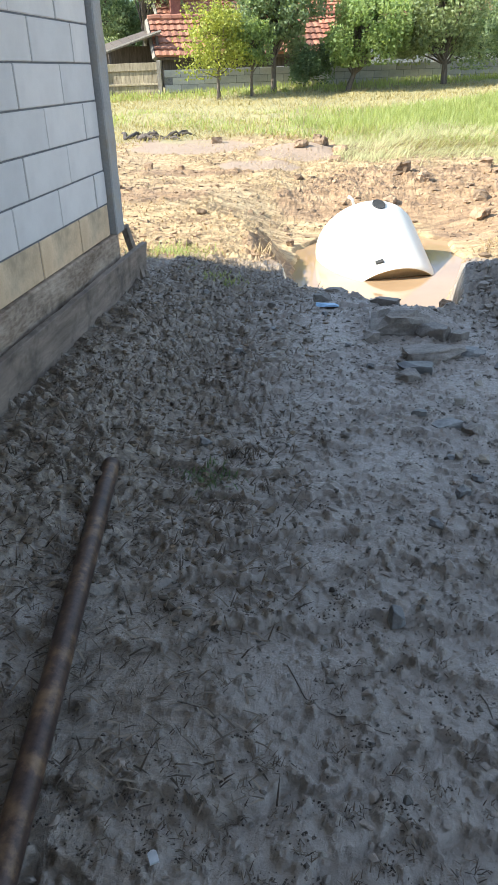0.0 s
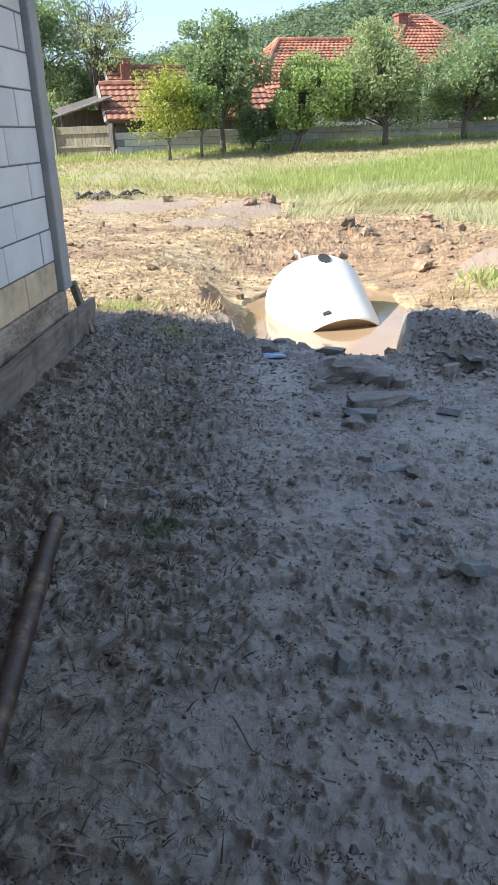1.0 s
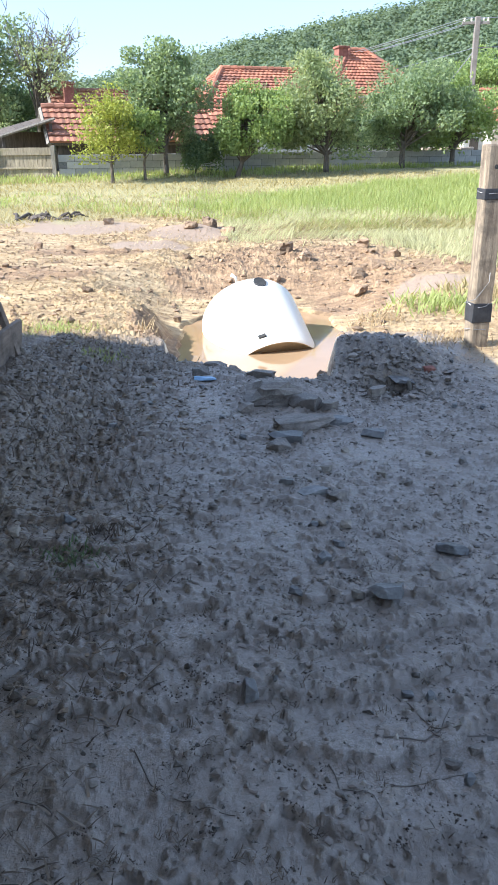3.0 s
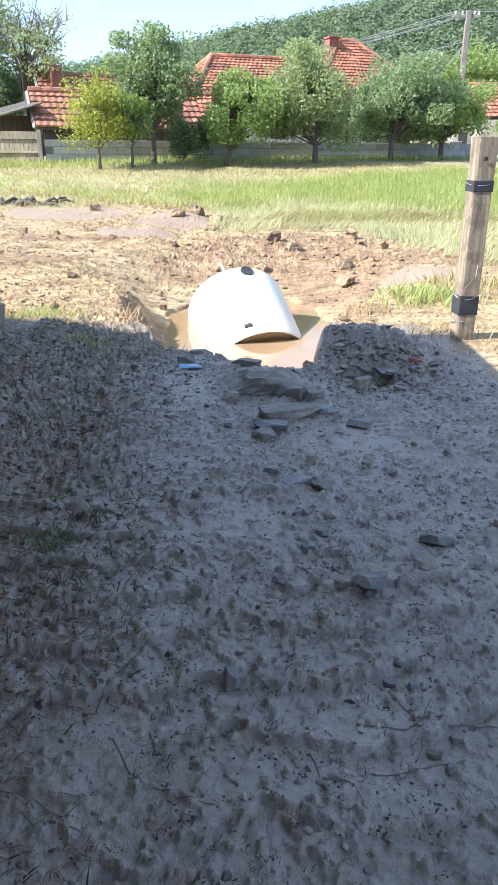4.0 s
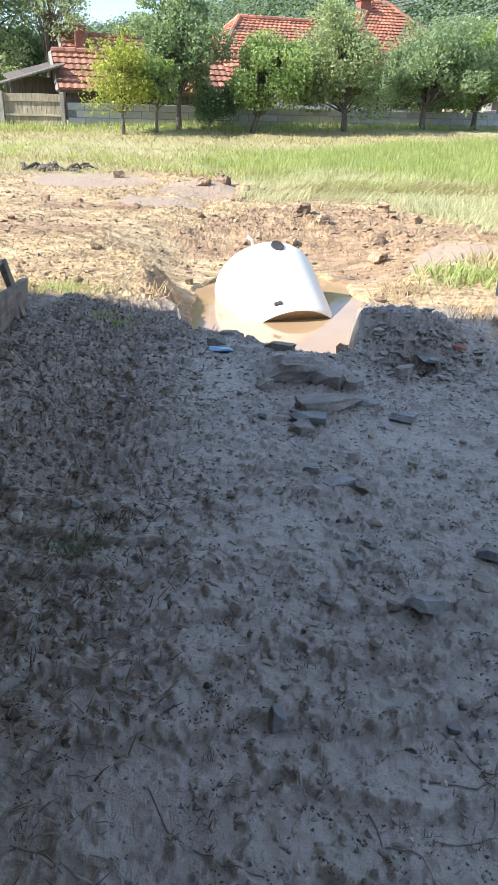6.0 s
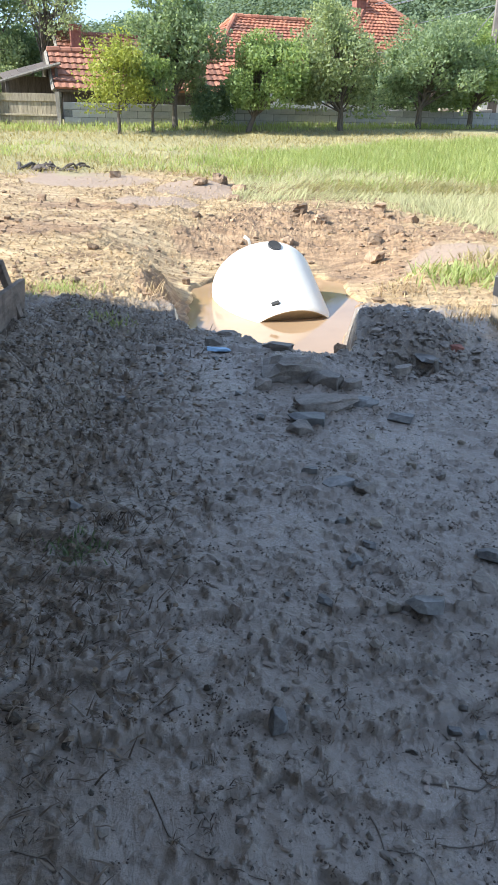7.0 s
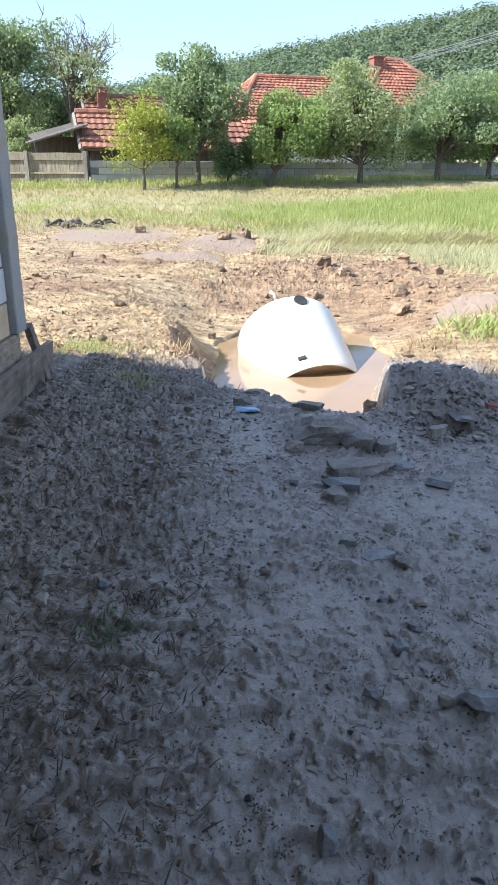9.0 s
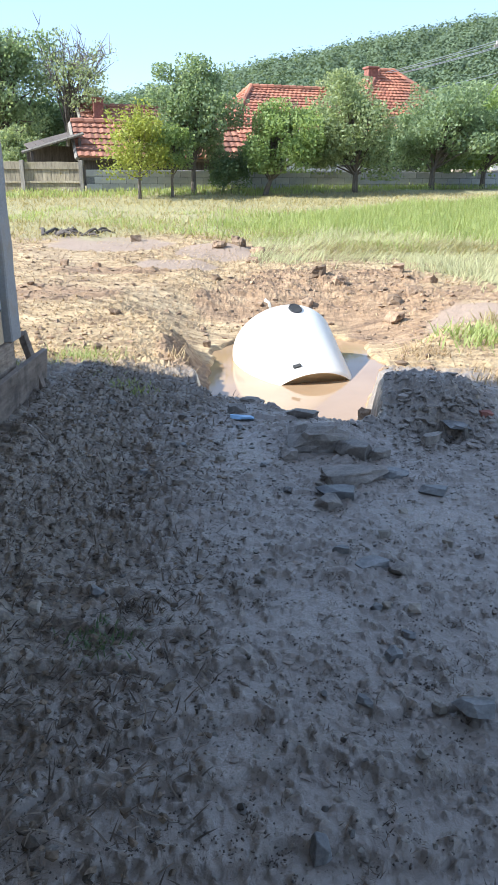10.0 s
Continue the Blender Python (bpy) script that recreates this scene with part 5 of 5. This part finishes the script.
# ---- trees ----
def build_tree(name, x, y, high, crown, leaves, leaf, material, label, seed, trunk_r=0.09, clumps=60, bare=0, lean=0.0, fork=0.35, ragged=0.16, z0=None):
    """Tapered trunk and limbs; the crown is many leaves in clumps at the branch ends. crown: (dx, dz, rx, ry, rz) about the base."""
    r = np.random.default_rng(seed)
    z = float(lie(np.array([x]), np.array([y]))[0]) - 0.05 if z0 is None else z0
    t = thing(name, pose(x, y, z), label, "tree")
    dx, dz, rx, ry, rz = crown
    cen = np.array([dx, 0, dz])
    pts = r.normal(0, 1, (clumps, 3))
    pts = pts / np.linalg.norm(pts, axis=1)[:, None] * (r.uniform(0.25, 1.0, clumps) ** 0.45)[:, None]
    pts[:, 2] = np.where(pts[:, 2] < -0.62, -pts[:, 2] * 0.6, pts[:, 2])
    pts *= (1 + ragged * r.normal(0, 1, clumps))[:, None]
    ends = cen + pts * np.array([rx, ry, rz])
    bm = bmesh.new()
    top = Vector((dx * 0.9, 0, dz + rz * 0.55))
    forkp = Vector((lean * 0.4, 0, high * fork * 0.5))
    mid = forkp.lerp(top, 0.45) + Vector((0.06, 0.04, 0))
    tube([(0, 0, -0.15), (lean * 0.2, 0, high * fork * 0.25), forkp, mid, top], [trunk_r * 1.25, trunk_r, trunk_r * 0.85, trunk_r * 0.55, trunk_r * 0.15], 9, bm)
    for k in range(min(clumps, 46)):
        e = Vector(ends[k])
        s = forkp.lerp(top, float(r.uniform(0.02, 0.75)))
        if s.z > e.z + 0.3:
            s = forkp.copy()
        m1 = s.lerp(e, 0.5) + Vector(r.normal(0, 0.06, 3)) * high * 0.25 + Vector((0, 0, 0.05 * high * 0.3))
        tube([s, m1, e], [trunk_r * 0.36, trunk_r * 0.2, trunk_r * 0.05], 5, bm, caps=False)
    part("trunk", bm, M_bark, t, smooth=True)
    if bare:
        bm = bmesh.new()
        for k in range(bare):
            a, b = r.uniform(0, 6.28), r.uniform(0.35, 1.15)
            e = Vector(cen) + Vector((math.cos(a) * math.cos(b) * rx, math.sin(a) * math.cos(b) * ry, math.sin(b) * rz)) * float(r.uniform(0.9, 1.45))
            s = forkp.lerp(top, float(r.uniform(0.3, 1.0)))
            m1 = s.lerp(e, 0.5) + Vector(r.normal(0, 0.1, 3))
            tube([s, m1, e], [trunk_r * 0.3, trunk_r * 0.15, 0.008], 5, bm, caps=False)
            for j in range(6):
                q = m1.lerp(e, float(r.uniform(0, 1)))
                tube([q, q + Vector(r.normal(0, 0.22, 3)) + Vector((0, 0, 0.25))], [0.018, 0.006], 4, bm, caps=False)
        part("dead_limb", bm, M_deadwood, t, "bare dead branches")
    leaves, leaf = int(leaves * 1.6), leaf * 0.8
    per = r.multinomial(leaves, np.ones(clumps) / clumps)
    c = np.repeat(ends, per, axis=0)
    size = np.repeat(r.uniform(0.7, 1.3, clumps), per)
    spread_r = 0.15 * (rx + ry + rz) / 3 + 0.06
    p = c + np.clip(r.normal(0, 1, (leaves, 3)), -1.5, 1.5) * (spread_r * size)[:, None] * np.array([1, 1, 0.8])
    a = r.normal(0, 1, (leaves, 3))
    a /= np.linalg.norm(a, axis=1)[:, None]
    b = np.cross(a, r.normal(0, 1, (leaves, 3)))
    b /= np.linalg.norm(b, axis=1)[:, None]
    ln = (leaf * r.uniform(0.6, 1.4, leaves))[:, None]
    q = np.stack([p - a * ln, p + b * ln * 0.55, p + a * ln, p - b * ln * 0.55], 1)
    ob = new("crown", quads_mesh("crown", q, material))
    ob.parent = t
    return t


build_tree("young_tree", -4.35, 24.5, 2.6, (0.05, 1.6, 1.05, 0.95, 1.2), 3900, 0.06, M_leaf_yellow, "slender young tree with yellowing leaves", 1, 0.055, 54, ragged=0.24, fork=0.5)
build_tree("young_tree", -3.35, 24.95, 2.4, (0.1, 1.5, 0.55, 0.55, 0.75), 2600, 0.06, M_leaf_fresh, "slim young tree with yellow-green leaves", 2, 0.05, 30, ragged=0.2, fork=0.5)
build_tree("fruit_tree", -2.75, 26.0, 4.2, (0.05, 2.5, 1.25, 1.1, 1.6), 11000, 0.07, M_leaf_mid, "tall leafy fruit tree beside the wall", 3, 0.09, 50, ragged=0.2)
build_tree("fruit_tree", -0.35, 26.3, 2.8, (0.5, 1.6, 1.3, 1.15, 1.25), 13000, 0.065, M_leaf_fresh, "round bright green fruit tree", 4, 0.09, 48, lean=0.5, ragged=0.1)
build_tree("fruit_tree", 2.86, 27.2, 3.6, (-0.35, 2.1, 1.5, 1.3, 1.65), 14000, 0.065, M_leaf_grey, "large grey-green fruit tree with a pale trunk", 5, 0.1, 52, ragged=0.16)
build_tree("fruit_tree", 5.85, 28.6, 3.4, (0.45, 1.95, 1.75, 1.5, 1.3), 15000, 0.07, M_leaf_mid, "broad shady fruit tree", 6, 0.11, 56, ragged=0.14)
build_tree("fruit_tree", 8.0, 29.6, 3.4, (0.3, 1.75, 1.35, 1.3, 1.35), 10000, 0.07, M_leaf_fresh, "leafy green tree beside the broad one", 7, 0.1, 44, ragged=0.16)
build_tree("shrub", -1.75, 26.3, 1.3, (0.2, 0.75, 0.75, 0.6, 0.5), 4200, 0.05, M_leaf_dark, "dark green shrub against the wall", 8, 0.04, 36)
build_tree("bush", 4.6, 31.6, 2.2, (0.0, 1.3, 1.5, 0.8, 0.9), 6500, 0.07, M_leaf_dark, "dark bushes behind the boundary wall", 19, 0.05, 44)
build_tree("bush", 7.4, 32.6, 2.2, (0.0, 1.1, 1.6, 0.8, 0.8), 6000, 0.07, M_leaf_dark, "dark bushes behind the boundary wall", 20, 0.05, 44)
build_tree("old_tree", -12.0, 35.0, 7.0, (-0.3, 3.9, 2.3, 2.0, 2.4), 15000, 0.09, M_leaf_mid, "tall old tree behind the fence with dead tops", 10, 0.2, 100, bare=16, ragged=0.2)
build_tree("old_tree", -9.6, 34.2, 6.0, (1.0, 3.9, 1.5, 1.2, 1.6), 2400, 0.07, M_leaf_grey, "half-dead tree with mostly bare branches", 11, 0.12, 44, bare=34, lean=1.0, ragged=0.25)
build_tree("bush", -10.4, 30.5, 2.2, (-0.1, 1.0, 1.2, 0.9, 0.9), 5200, 0.07, M_leaf_grey, "grey-green bush behind the plank fence", 12, 0.05, 40)
build_tree("bush", -10.9, 37.5, 3.6, (0, 2.2, 2.4, 1.5, 1.6), 7000, 0.09, M_leaf_dark, "dark bushes behind the shed", 13, 0.08, 50)
build_tree("bush", 12.6, 35.2, 1.6, (0, 1.25, 0.9, 0.5, 0.28), 2400, 0.05, M_leaf_fresh, "trailing vine over the rendered wall", 14, 0.04, 24)
build_tree("tree", 13.0, 46.0, 5.5, (0.4, 3.4, 2.6, 2.0, 1.9), 9000, 0.1, M_leaf_fresh, "round green tree behind the red roof", 15, 0.15, 60)
build_tree("tree", 9.2, 44.0, 5.0, (0.0, 3.0, 2.2, 2.0, 2.0), 8000, 0.1, M_leaf_mid, "green tree behind the houses", 16, 0.15, 60)
build_tree("tree", 3.4, 41.5, 5.2, (0.0, 3.1, 1.6, 1.4, 2.0), 6000, 0.09, M_leaf_grey, "tree rising between the two roofs", 17, 0.13, 50)
build_tree("tree", -6.0, 47.0, 5.0, (0.0, 3.2, 2.4, 1.6, 1.5), 6000, 0.1, M_leaf_dark, "dark tree behind the low house", 18, 0.14, 50)


# ---- wooded hill ----
def hill_z(x, y):
    rise = np.interp(x, [-60, -39, -19, 2, 22, 49, 90, 200], [10, 13, 18, 22.6, 26.6, 31, 37, 45])
    return 1.5 + (rise - 1.5) * step(70, 190, y + 0.0 * x) + 1.2 * fbm(x * 0.02, y * 0.02, 201, 3)


def build_hill():
    xs, ys = np.linspace(-160, 240, 90), np.linspace(66, 260, 50)
    gx, gy = np.meshgrid(xs, ys)
    gz = hill_z(gx, gy) - 1.0
    gz[0, :] = -2
    v = np.stack([gx, gy, gz], -1).reshape(-1, 3)
    i = np.arange(gx.size).reshape(gx.shape)
    f = np.stack([i[:-1, :-1], i[:-1, 1:], i[1:, 1:], i[1:, :-1]], -1).reshape(-1, 4)
    me = mesh_from("backdrop_hill", v, f, M_forest, True)
    tagged(new("backdrop_hill", me), "wooded hillside behind the village", "hill", kind="structure")
    r = np.random.default_rng(300)
    n = 3400
    x, y = r.uniform(-75, 95, n), 72 + 125 * r.uniform(0, 1, n)
    ok = np.abs(x / y) < 0.55
    x, y = x[ok], y[ok]
    z = hill_z(x, y)
    n = len(x)
    size = r.uniform(1.6, 4.0, n) * np.where(y < 110, 0.85, 1.0)
    k = 240
    d = r.normal(0, 1, (n, k, 3))
    d /= np.linalg.norm(d, axis=-1)[..., None]
    d[..., 2] = np.abs(d[..., 2]) * 1.25 - 0.15
    lump = 1 + 0.3 * vnoise(d[..., 0] * 2 + x[:, None], d[..., 1] * 2 + y[:, None], 7)
    p = np.stack([x, y, z], -1)[:, None] + d * (size[:, None] * lump * r.uniform(0.75, 1.05, (n, k)))[..., None]
    nn = d + r.normal(0, 0.3, (n, k, 3))
    nn /= np.linalg.norm(nn, axis=-1)[..., None]
    a = np.cross(nn, r.normal(0, 1, (n, k, 3)))
    a /= np.linalg.norm(a, axis=-1)[..., None]
    b = np.cross(nn, a)
    s = (0.068 * size[:, None] * r.uniform(0.7, 1.3, (n, k)))[..., None]
    q = np.stack([p - a * s, p - b * s, p + a * s, p + b * s], 2).reshape(-1, 4, 3)
    ob = new("far_woods", quads_mesh("far_woods", q, M_forest))
    return tagged(ob, "dense green woodland covering the hill", "woods", kind="stuff")


build_hill()
